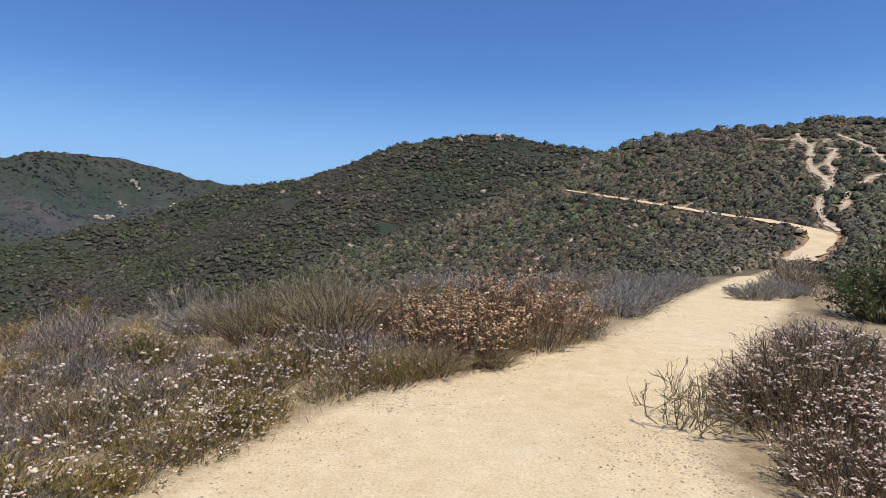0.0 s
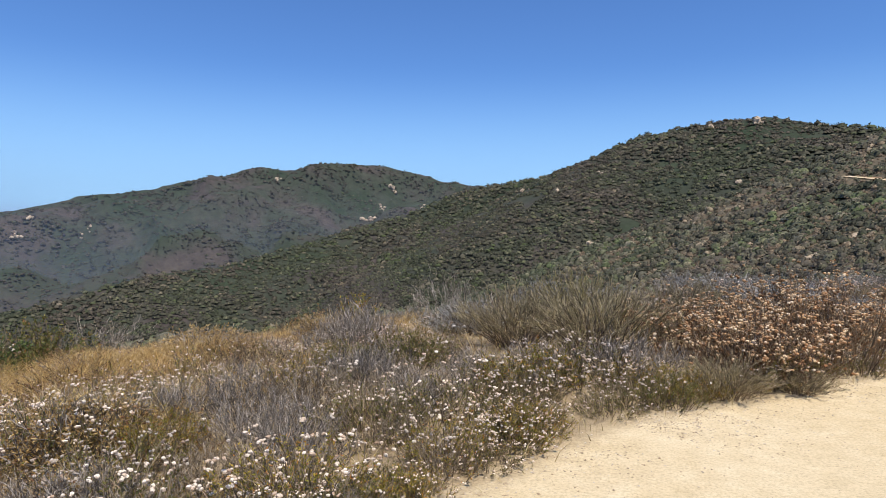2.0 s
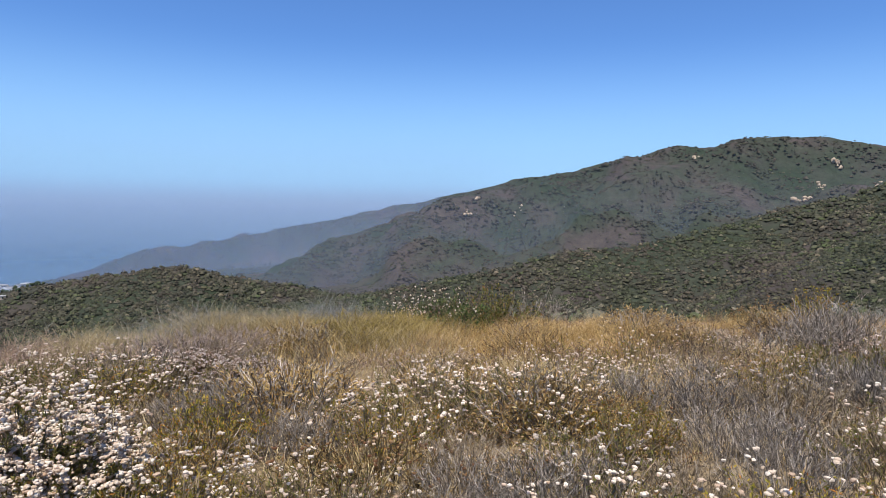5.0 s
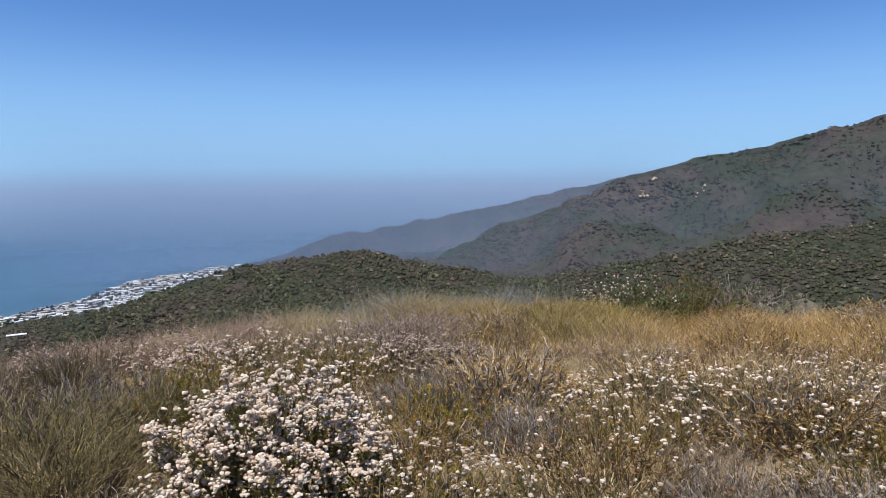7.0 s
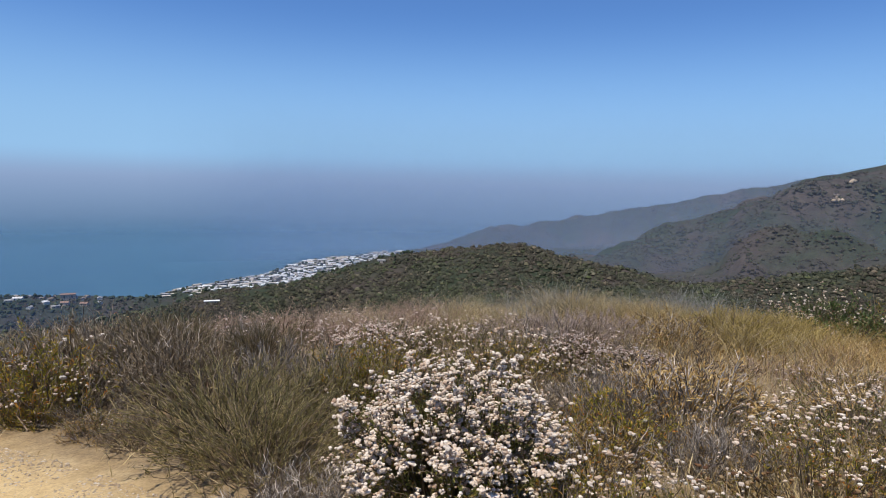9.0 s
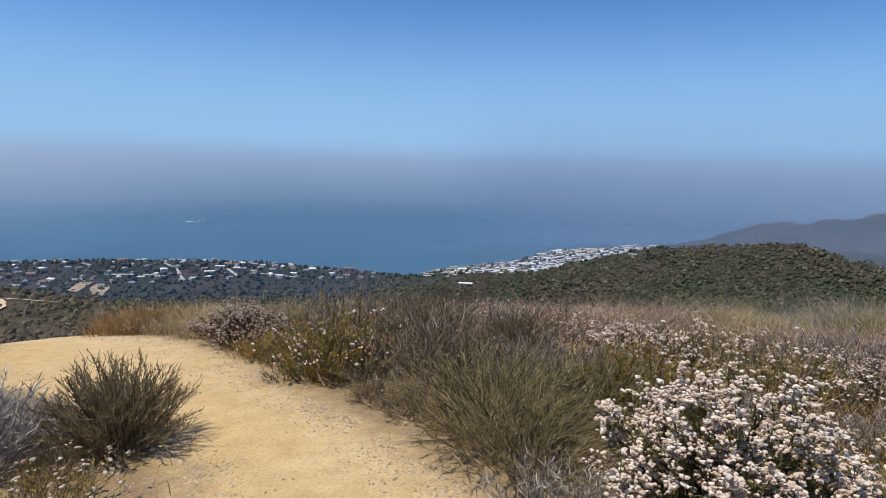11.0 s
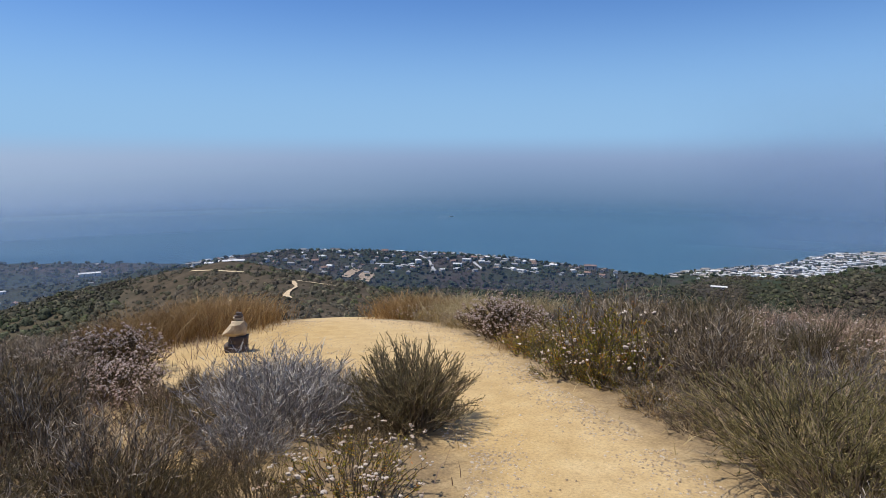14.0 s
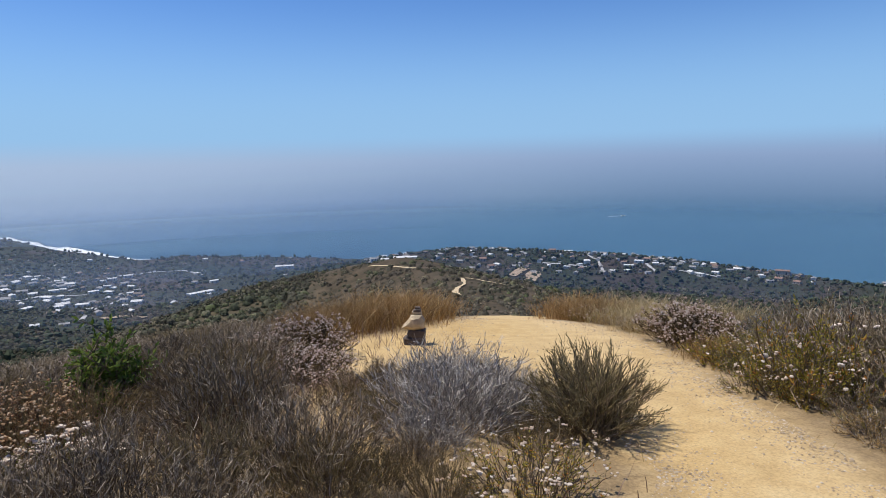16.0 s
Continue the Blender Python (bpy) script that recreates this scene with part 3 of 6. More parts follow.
# ---- trails in plan: centre line with half widths as the third number ----
TRAIL = np.array([(-16, -19, 0.8), (-11, -12.5, 0.9), (-7.6, -8.2, 0.75), (-6.5, -6.6, 1.3), (-5.7, -4.6, 0.95), (-5.1, -3.3, 0.62), (-4.5, -2.05, 0.52), (-3.6, -1.15, 0.75),
                  (-1.9, 0.3, 1.35), (-0.35, 2.2, 1.74), (0.4, 4.4, 1.5), (0.85, 5.1, 1.3), (2.8, 7.8, 0.85), (6.6, 14.2, 1.15), (12, 24, 1.3), (19.2, 36.6, 1.6), (24, 43, 1.5)])
CLEARING = np.array([(-5.9, -6.3, 1.1), (-4.6, -6.1, 0.95), (-3.7, -5.6, 0.35)])
SOIL = np.array([(-2.9, -3.3, 0.4), (-3.2, -4.3, 0.25), (-3.6, -5.3, 0.3)])


def sandy(x, y):
    """How much of the sand shows: 1 on the trod middle, 0 off the trail, about 0.5 on its edge."""
    out = 0
    for line, full in ((TRAIL, 1.0), (CLEARING, 1.0), (SOIL, 0.72)):
        d, half, _ = along(x, y, line)
        out = np.maximum(out, full * np.clip(0.5 + (half - d) / 0.9, 0, 1))
    return out


def bearing(az, el, far=4000.0, start=1.0):
    """The place on the land at that bearing and rise from the start of the walk."""
    s = np.geomspace(start, far, 3000)
    x, y, z = s * math.cos(radians(az)), s * math.sin(radians(az)), 1.5 + s * math.tan(radians(el))
    h = height(x, y)
    under = np.nonzero(z < h)[0]
    i = under[0] if len(under) else int(np.argmin(z - h))
    return np.array((x[i], y[i], h[i]))


SCAR_LINES = [np.array([bearing(a, e, 400, 50) for a, e in run]) for run in (
    ((57.4, 0.9), (58.3, 1.5), (59.0, 2.7), (58.8, 3.6), (58.2, 4.3), (58.5, 5.0), (59.3, 5.6), (59.8, 6.5), (59.5, 7.5), (60.3, 8.2), (60.6, 8.7)),
    ((59.5, 7.5), (58.3, 7.4), (56.8, 7.1), (55.7, 7.3), (57.2, 8.1), (58.3, 8.6)), ((58.2, 4.3), (57.9, 5.4), (58.4, 6.3), (57.9, 7.3)),
    ((56.3, 4.4), (55.6, 5.1), (54.7, 5.3)), ((57.4, 2.5), (57.0, 3.8), (57.6, 4.3)), ((61.0, 8.2), (62.4, 8.3), (63.4, 8.4)), ((55.7, 7.3), (54.7, 6.1)))]


RIDGE_PATHS = [np.array([bearing(a, e, 600, 25) for a, e in run]) for run in (
    ((236.8, -12.5), (237.3, -12.2), (237.0, -11.8), (236.4, -11.5), (236.7, -10.95)), ((242.5, -13.6), (242.25, -13.0), (242.3, -12.3)),
    ((248.5, -14.0), (247.8, -13.4), (247.1, -13.2)), ((245.5, -9.6), (243.7, -9.6), (241.1, -9.95)), ((236.3, -10.95), (234.3, -11.3), (232.6, -11.6)))]
BARE_SPOTS = np.array([bearing(a, e, 400, 50)[:2] for a, e in ((68.7, 3.1), (66.9, 4.0), (70.3, 4.2), (65.4, 3.4), (78.9, -0.3), (75.9, -1.0), (73.4, -2.7), (70.7, 0.3), (80.9, -1.7),
                                                             (58.6, 8.0), (57.0, 7.7), (59.6, 7.2), (56.2, 7.0), (58.0, 6.7), (57.2, 5.6), (60.6, 7.8))])


def scarred(x, y):
    """Distance to the worn paths on the next hill and the ridge."""
    return np.min([along(x, y, line)[0] for line in SCAR_LINES + RIDGE_PATHS], axis=0)


def bared(x, y):
    """How much of the soil lies open on the hill: 1 on worn paths and patches."""
    out = 0.72 * np.exp(-np.square(np.min([along(x, y, line)[0] for line in SCAR_LINES], axis=0) / 1.6))
    for k, (a, b) in enumerate(BARE_SPOTS):
        out = np.maximum(out, (0.6 if k < 9 else 0.56) * np.exp(-np.square(np.hypot(x - a, y - b) / (5.0 if k < 9 else 6.0))))
    return out


def build_ground():
    az = np.radians(np.concatenate([np.arange(18, 302, 0.45), np.arange(302, 378, 4.0)]))
    rad = np.concatenate([np.geomspace(0.35, 40, 95)[:-1], np.geomspace(40, 330, 215)[:-1], np.geomspace(330, 4950, 118)])
    cx, cy = -0.8, 0.0
    x, y = cx + rad[:, None] * np.cos(az), cy + rad[:, None] * np.sin(az)
    z = height(x, y)
    verts = np.stack([x, y, z], -1).reshape(-1, 3)
    n, k = len(rad), len(az)
    i = (np.arange(n - 1)[:, None] * k + np.arange(k)[None])
    j = (np.arange(n - 1)[:, None] * k + (np.arange(k) + 1)[None] % k)
    quads = np.stack([i, i + k, j + k, j], -1).reshape(-1, 4)
    quads = quads[:, ::-1]
    off = np.hypot(x, y) - np.interp(np.degrees(np.arctan2(y, x)) % 360, SHORE_AZ, SHORE_R)
    quads = quads[np.min(off.ravel()[quads], axis=1) < 200]
    mid = len(verts)
    verts = np.concatenate([verts, [(cx, cy, float(height(np.array(cx), np.array(cy))))]])
    me = mesh_of("ground", verts, quads, M_GROUND, True)
    # close the middle under the walker
    bm = bmesh.new()
    bm.from_mesh(me)
    bm.verts.ensure_lookup_table()
    for a in range(k):
        bm.faces.new((bm.verts[mid], bm.verts[a], bm.verts[(a + 1) % k])).smooth = True
    bmesh.ops.recalc_face_normals(bm, faces=bm.faces)
    bm.to_mesh(me)
    bm.free()
    vx, vy = verts[:, 0], verts[:, 1]
    vr = np.hypot(vx, vy)
    own, _, _ = along(vx, vy, OWN_LINE)
    for name, values in (("trail", sandy(vx, vy)), ("scrub", np.clip((vr - 16) / 25, 0, 1)), ("bare", bared(vx, vy)), ("distant", np.clip((vr - 330) / 250, 0, 1)), ("meadow", np.clip((70 - own) / 25, 0, 1) * ((vx < -20) & (vy < -20)))):
        a = me.attributes.new(name, "FLOAT", "POINT")
        a.data.foreach_set("value", np.asarray(values, np.float32))
    ob = new("ground", me)
    return tagged(ob, "sandy hilltop ground and brush-covered hills down to the coast", "ground", kind="structure")


build_ground()


def build_sea():
    az = np.radians(np.arange(0, 360, 3.0))
    rad = np.concatenate([[900], np.geomspace(1200, 4950, 24)])
    x, y = rad[:, None] * np.cos(az), rad[:, None] * np.sin(az)
    k = len(az)
    i = np.arange(len(rad) - 1)[:, None] * k + np.arange(k)[None]
    j = np.arange(len(rad) - 1)[:, None] * k + (np.arange(k)[None] + 1) % k
    quads = np.stack([i, i + k, j + k, j], -1).reshape(-1, 4)
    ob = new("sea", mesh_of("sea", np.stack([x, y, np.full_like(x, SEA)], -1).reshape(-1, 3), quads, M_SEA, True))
    return tagged(ob, "calm blue-green ocean, see-through far out to imitate haze", "sea", kind="structure")


build_sea()


def ribbon(name, line, half, lift, mat, label, cat, cross=4, wob=0.25):
    """A strip that lies on the land along a line."""
    pts = []
    for a, b in zip(line[:-1], line[1:]):
        n = max(2, int(np.hypot(*(b - a)[:2]) / max(1.0, half)))
        pts += [a + (b - a) * i / n for i in range(n)]
    pts = np.array(pts + [line[-1]])[:, :2]
    for _ in range(6):
        pts[1:-1] = (pts[:-2] + 2 * pts[1:-1] + pts[2:]) / 4
    run = np.gradient(pts, axis=0)
    run /= np.linalg.norm(run, axis=1, keepdims=True)
    side = np.stack([-run[:, 1], run[:, 0]], -1)
    w = half * (1 + wob * fbm(pts[:, 0], pts[:, 1], half * 4, 2, 3))
    u = np.linspace(-1, 1, cross + 1)
    p = pts[:, None] + side[:, None] * (w[:, None, None] * u[None, :, None])
    z = height(p[..., 0], p[..., 1]) + lift
    verts = np.concatenate([p, z[..., None]], -1).reshape(-1, 3)
    n, k = len(pts), cross + 1
    i = np.arange(n - 1)[:, None] * k + np.arange(cross)[None]
    quads = np.stack([i, i + k, i + k + 1, i + 1], -1).reshape(-1, 4)
    return tagged(new(name, mesh_of(name, verts, quads, mat, True)), label, cat, kind="structure")


M_TRAILFAR = plain("far_trail_dust", (0.56, 0.43, 0.26), 0.95, 0.15, 0.5)
M_CUT = plain("dry_cut_bank", (0.27, 0.165, 0.082), 0.95, 0.45, 0.35)
ribbon("trail_hillside", HILL_TRAIL, 1.6, 0.3, M_TRAILFAR, "pale dirt trail climbing round the brush-covered hill", "trail")
ribbon("verge", HILL_TRAIL + np.array([0.9, 1.6, 0]), 2.9, 0.1, M_CUT, "dry brown grass verge along the hillside trail", "verge")

M_SCAR = plain("worn_pale_soil", (0.44, 0.345, 0.245), 0.95, 0.35, 0.6)
for k, line in enumerate(SCAR_LINES):
    ribbon("worn_path", line, (0.5, 0.36, 0.32, 0.32, 0.3, 0.26, 0.28)[k], 0.18, M_SCAR, "steep worn path of pale bare soil on the hill", "path", 2, 0.8)
for line in RIDGE_PATHS:
    ribbon("trail_ridge", line, 0.62, 0.4, M_TRAILFAR, "worn pale path over the brown ridge", "trail", 2, 0.5)

# ---- upright tinted sheets that stand in for haze in the valleys and over the coast ----
def haze_veil(radius, az0, az1, top, thick):
    az = np.arange(az0, az1 + 0.1, 2.0)
    zs = np.linspace(SEA - 5, top, 13)
    x, y = radius * np.cos(np.radians(az)), radius * np.sin(np.radians(az))
    verts = np.stack([np.repeat(x, len(zs)), np.repeat(y, len(zs)), np.tile(zs, len(az))], -1)
    k = len(zs)
    i = (np.arange(len(az) - 1)[:, None] * k + np.arange(k - 1)[None]).ravel()
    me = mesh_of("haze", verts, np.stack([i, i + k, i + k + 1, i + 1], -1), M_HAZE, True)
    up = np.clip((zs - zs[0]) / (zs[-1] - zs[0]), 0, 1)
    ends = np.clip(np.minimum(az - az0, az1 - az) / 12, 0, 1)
    # Haze density is painted per vertex: thinner upwards and towards both ends.
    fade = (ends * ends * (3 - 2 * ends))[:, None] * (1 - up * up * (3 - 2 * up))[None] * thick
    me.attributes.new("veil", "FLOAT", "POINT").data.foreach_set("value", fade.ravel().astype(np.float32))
    return tagged(new("haze", me), "thin blue see-through sheet standing in for valley haze", "haze", kind="structure")


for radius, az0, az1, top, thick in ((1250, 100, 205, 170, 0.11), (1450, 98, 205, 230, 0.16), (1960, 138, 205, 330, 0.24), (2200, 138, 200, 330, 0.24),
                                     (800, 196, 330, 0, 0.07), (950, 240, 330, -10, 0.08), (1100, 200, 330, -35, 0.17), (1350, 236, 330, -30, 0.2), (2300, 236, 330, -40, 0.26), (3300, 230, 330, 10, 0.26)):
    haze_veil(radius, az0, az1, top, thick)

# ---- chaparral on the slopes in the camera's view ----
def slopes_in_view(rng, n, az_lo, az_hi, r_lo, r_hi):
    """Places seen from the camera's start, denser where the land is steep towards it; hidden slopes stay bare."""
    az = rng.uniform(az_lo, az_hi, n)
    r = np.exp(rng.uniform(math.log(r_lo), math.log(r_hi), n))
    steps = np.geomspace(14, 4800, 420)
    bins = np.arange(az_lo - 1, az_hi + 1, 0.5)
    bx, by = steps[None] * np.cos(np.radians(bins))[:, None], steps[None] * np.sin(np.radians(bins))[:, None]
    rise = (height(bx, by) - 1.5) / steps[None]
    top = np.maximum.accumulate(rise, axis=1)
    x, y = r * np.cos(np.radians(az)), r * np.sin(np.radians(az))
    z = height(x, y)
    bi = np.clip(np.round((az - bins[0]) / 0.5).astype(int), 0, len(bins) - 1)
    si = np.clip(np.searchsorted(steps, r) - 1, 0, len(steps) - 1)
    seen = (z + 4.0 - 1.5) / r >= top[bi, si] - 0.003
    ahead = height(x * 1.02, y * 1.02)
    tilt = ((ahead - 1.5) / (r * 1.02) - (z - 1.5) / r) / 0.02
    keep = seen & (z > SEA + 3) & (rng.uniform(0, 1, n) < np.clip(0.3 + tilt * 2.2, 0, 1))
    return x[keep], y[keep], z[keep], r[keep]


def build_chaparral(name, seed, n, r_lo, r_hi, share, crowns, leaves, mat, label, az=(32, 290), flat=0.75, gap=-0.75, leaf=0.2, verge=3.2):
    rng = np.random.default_rng(seed)
    x, y, z, r = slopes_in_view(rng, n, *az, r_lo, r_hi)
    own, _, _ = along(x, y, OWN_LINE)
    dt, _, _ = along(x, y, HILL_TRAIL)
    dn, _, _ = along(x, y, TRAIL)
    thin = fbm(x, y, 60, 3, 51)
    bearings = np.degrees(np.arctan2(y, x)) % 360
    meadow = (r > 60) & (own < 60) & (bearings > 225) & (bearings < 262)
    keep = (dt > verge) & (dn > 3.0) & (scarred(x, y) > 1.3) & (bared(x, y) < rng.uniform(0.3, 1.0, len(x))) & (thin > gap) & ((own > 13) | (r > 30)) & ~(meadow & (rng.uniform(0, 1, len(x)) < 0.55))
    plainland = z < SEA + 45
    keep &= ~(plainland & (rng.uniform(0, 1, len(x)) < 0.6))
    x, y, z, r = x[keep], y[keep], z[keep], r[keep]
    size = (share * r + 0.35) * (0.38 + 1.35 * rng.uniform(0, 1, len(x)) ** 1.8) * (1 + 0.3 * fbm(x, y, 90, 2, 57))
    low = (r > 60) & (along(x, y, OWN_LINE)[0] < 60) & (y < 0)
    size = np.clip(size * np.where(low, 0.62, 1.0), 0.35, 9)
    c = np.stack([x, y, z + (0.25 if flat > 0.6 else 0.15) * size], -1)
    if crowns > 1:  # a bush is several uneven crowns
        c = np.repeat(c, crowns, 0) + rng.normal(0, 0.42, (len(c) * crowns, 3)) * (1, 1, 0.3) * np.repeat(size, crowns)[:, None]
        size = np.repeat(size, crowns) * rng.uniform(0.4, 0.8, len(c))
    v, f = lumps(rng, c, size * 0.72, DOME15, 0.2, flat)
    soft = len(f)
    if leaves:
        v, f = joined((v, f), leaf_cloud(rng, c, size, leaves, leaf))
    me = mesh_of(name, v, f, mat, False)
    me.polygons.foreach_set("use_smooth", np.arange(len(f)) < soft)
    ob = new(name, me)
    return tagged(ob, label, "brush", kind="stuff")


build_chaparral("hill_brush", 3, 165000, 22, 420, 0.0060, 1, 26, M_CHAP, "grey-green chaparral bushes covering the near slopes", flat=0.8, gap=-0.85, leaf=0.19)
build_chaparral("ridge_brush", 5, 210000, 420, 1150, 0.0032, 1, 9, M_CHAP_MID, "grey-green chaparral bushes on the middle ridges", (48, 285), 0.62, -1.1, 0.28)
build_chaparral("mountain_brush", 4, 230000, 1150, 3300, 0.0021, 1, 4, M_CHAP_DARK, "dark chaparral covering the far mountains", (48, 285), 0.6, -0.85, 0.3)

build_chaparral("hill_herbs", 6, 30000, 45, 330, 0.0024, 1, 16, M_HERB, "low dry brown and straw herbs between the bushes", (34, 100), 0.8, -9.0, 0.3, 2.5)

# ---- plants: stems, twigs, leaves and flower heads as real geometry ----
def unit(v):
    return v / np.maximum(np.linalg.norm(v, axis=-1, keepdims=True), 1e-9)


def tubes(paths, r0, r1, rng):
    """Three-sided tapering stems along paths of shape (n, k, 3)."""
    n, k, _ = paths.shape
    tan = unit(np.gradient(paths, axis=1))
    a = unit(np.cross(tan, rng.normal(size=(n, 1, 3)) + 1e-3))
    b = np.cross(tan, a)
    rad = np.linspace(1, 0, k)[None, :, None] * (np.reshape(r0, (-1, 1, 1)) - np.reshape(r1, (-1, 1, 1))) + np.reshape(r1, (-1, 1, 1))
    rings = np.stack([paths + rad * (a * math.cos(q) + b * math.sin(q)) for q in (0, 2.094, 4.189)], 2)
    base = (np.arange(n)[:, None, None] * k + np.arange(k - 1)[None, :, None]) * 3
    i = np.arange(3)[None, None, :]
    j = (i + 1) % 3
    t1 = np.stack(np.broadcast_arrays(base + i, base + j, base + 3 + j), -1)
    t2 = np.stack(np.broadcast_arrays(base + i, base + 3 + j, base + 3 + i), -1)
    return rings.reshape(-1, 3), np.concatenate([t1.reshape(-1, 3), t2.reshape(-1, 3)])


def strips(paths, r0, r1, rng):
    """Hair-thin twigs: narrow flat ribbons, turned at random."""
    n, k, _ = paths.shape
    tan = unit(np.gradient(paths, axis=1))
    a = unit(np.cross(tan, rng.normal(size=(n, 1, 3)) + 1e-3))
    rad = np.linspace(r0, r1, k)[None, :, None]
    v = np.stack([paths - a * rad, paths + a * rad], 2)
    i = (np.arange(n)[:, None] * k + np.arange(k - 1)[None]).ravel() * 2
    return v.reshape(-1, 3), np.concatenate([np.stack([i, i + 1, i + 3], -1), np.stack([i, i + 3, i + 2], -1)])


def blades(rng, at, way, length, width, fold=0.25):
    """Small lance-shaped leaves: four corners, folded a little along the middle."""
    n = len(at)
    way = unit(way)
    side = unit(np.cross(way, rng.normal(size=(n, 3))))
    up = np.cross(side, way)
    L, W = np.reshape(length, (-1, 1)), np.reshape(width, (-1, 1))
    mid = at + way * L * 0.45
    v = np.stack([at, mid + side * W + up * W * fold, at + way * L - up * L * 0.12, mid - side * W + up * W * fold], 1)
    f = np.array([(0, 1, 2), (0, 2, 3)])
    return v.reshape(-1, 3), (f[None] + 4 * np.arange(n)[:, None, None]).reshape(-1, 3)


def fan(rng, n, rad, h, base=0.3, k=4, upright=0.6, wild=0.03, low=0.55):
    """Stems that leave a rootstock and bend outwards to the surface of a dome."""
    az, u = rng.uniform(0, 2 * np.pi, n), np.sqrt(rng.uniform(0, 1, n))
    out = np.stack([np.cos(az), np.sin(az), 0 * az], -1)
    root = out * (u * base * rad)[:, None] + rng.normal(0, 0.02, (n, 3)) * (1, 1, 0)
    tip = out * (u * rad)[:, None]
    tip[:, 2] = h * np.sqrt(1 - (0.9 * u) ** 2) * rng.uniform(low, 1.08, n)
    ctl = root + (tip - root) * (0.35, 0.35, upright) + rng.normal(0, wild * 2, (n, 3)) * (1, 1, 0.3)
    s = np.linspace(0, 1, k)[None, :, None]
    p = (1 - s) ** 2 * root[:, None] + 2 * s * (1 - s) * ctl[:, None] + s ** 2 * tip[:, None]
    p[:, 1:] += rng.normal(0, wild, (n, k - 1, 3))
    p[..., 2] = np.maximum(p[..., 2], -0.03)
    return p


def pick(rng, paths, n, lo=0.4, hi=0.98):
    """n places along the paths and the way the stem runs there."""
    m, k, _ = paths.shape
    i, s = rng.integers(0, m, n), rng.uniform(lo, hi, n) * (k - 1)
    j = np.minimum(s.astype(int), k - 2)
    a, b = paths[i, j], paths[i, j + 1]
    return a + (b - a) * (s - j)[:, None], unit(b - a)


def shoots(rng, paths, n, length, spread=0.7, lo=0.35, k=3, rise=0.3):
    at, way = pick(rng, paths, n, lo)
    way = unit(way + rng.normal(0, spread, (n, 3)) + (0, 0, rise))
    L = length * rng.uniform(0.5, 1.3, (n, 1, 1))
    s = np.linspace(0, 1, k)[None, :, None]
    p = at[:, None] + way[:, None] * L * s
    p[:, 1:] += rng.normal(0, length * 0.09, (n, k - 1, 3))
    return p


def mass(name, verts, tris, mat, parent, label=""):
    """Hundreds of like small pieces of one plant, joined."""
    return tagged(part(name, verts, tris, mat, parent, label), kind="stuff")


def thing_root(name, label, category, group):
    ob = new(name)
    ob.empty_display_size = 0.2
    return tagged(ob, label, category, group)


def broom(seed, rad, h, mat, label, lod=1.0, name="broom_bush"):
    """Upright wiry shrub: many thin shoots with needle leaves."""
    rng = np.random.default_rng(seed)
    root = thing_root(name, label, "shrub", "shrubs on the hilltop")
    st = fan(rng, int(210 * lod), rad, h * 0.92, 0.3, 5, 0.66, 0.016)
    mass("stem_mass", *tubes(st, 0.0042, 0.0018, rng), M_BARK, root)
    sh = shoots(rng, st, int(2300 * lod), 0.105 * h / 0.8, 0.34, 0.3, 3, 0.5)
    v1 = strips(sh, 0.0021, 0.0012, rng)
    at, way = pick(rng, sh, int(8200 * lod), 0.0, 1.0)
    v2 = blades(rng, at, way + rng.normal(0, 0.55, at.shape), rng.uniform(0.010, 0.024, len(at)), 0.0027)
    mass("shoot_mass", *joined(v1, v2), mat, root)
    return root


def twig_bush(seed, rad, h, mat, label, lod=1.0, wild=0.05, name="dry_twig_bush", thick=1.0, upright=0.55, spread=0.55, twig_mat=None, leaf_mat=None, base=0.55):
    """Leafless shrub of forked brittle twigs."""
    rng = np.random.default_rng(seed)
    root = thing_root(name, label, "shrub", "shrubs on the hilltop")
    st = fan(rng, int(110 * lod), rad, h * 0.88, base, 5, upright, wild * 0.45)
    mass("stem_mass", *tubes(st, 0.006 * thick, 0.0024 * thick, rng), mat, root)
    sh = shoots(rng, st, int(640 * lod), 0.16 * h / 0.6, spread * 0.7, 0.3, 4, 0.6)
    sh2 = shoots(rng, sh, int(1200 * lod), 0.065 * h / 0.6, 0.55, 0.25, 2, 0.4)
    mass("twig_mass", *joined(strips(sh, 0.0034 * thick, 0.0019 * thick, rng), strips(sh2, 0.0022, 0.0013, rng)), twig_mat or mat, root)
    if leaf_mat:
        at, way = pick(rng, sh, int(1500 * lod), 0.1, 1.0)
        mass("foliage", *blades(rng, at, way + rng.normal(0, 0.5, at.shape), rng.uniform(0.015, 0.035, len(at)), 0.0034), leaf_mat, root)
    return root


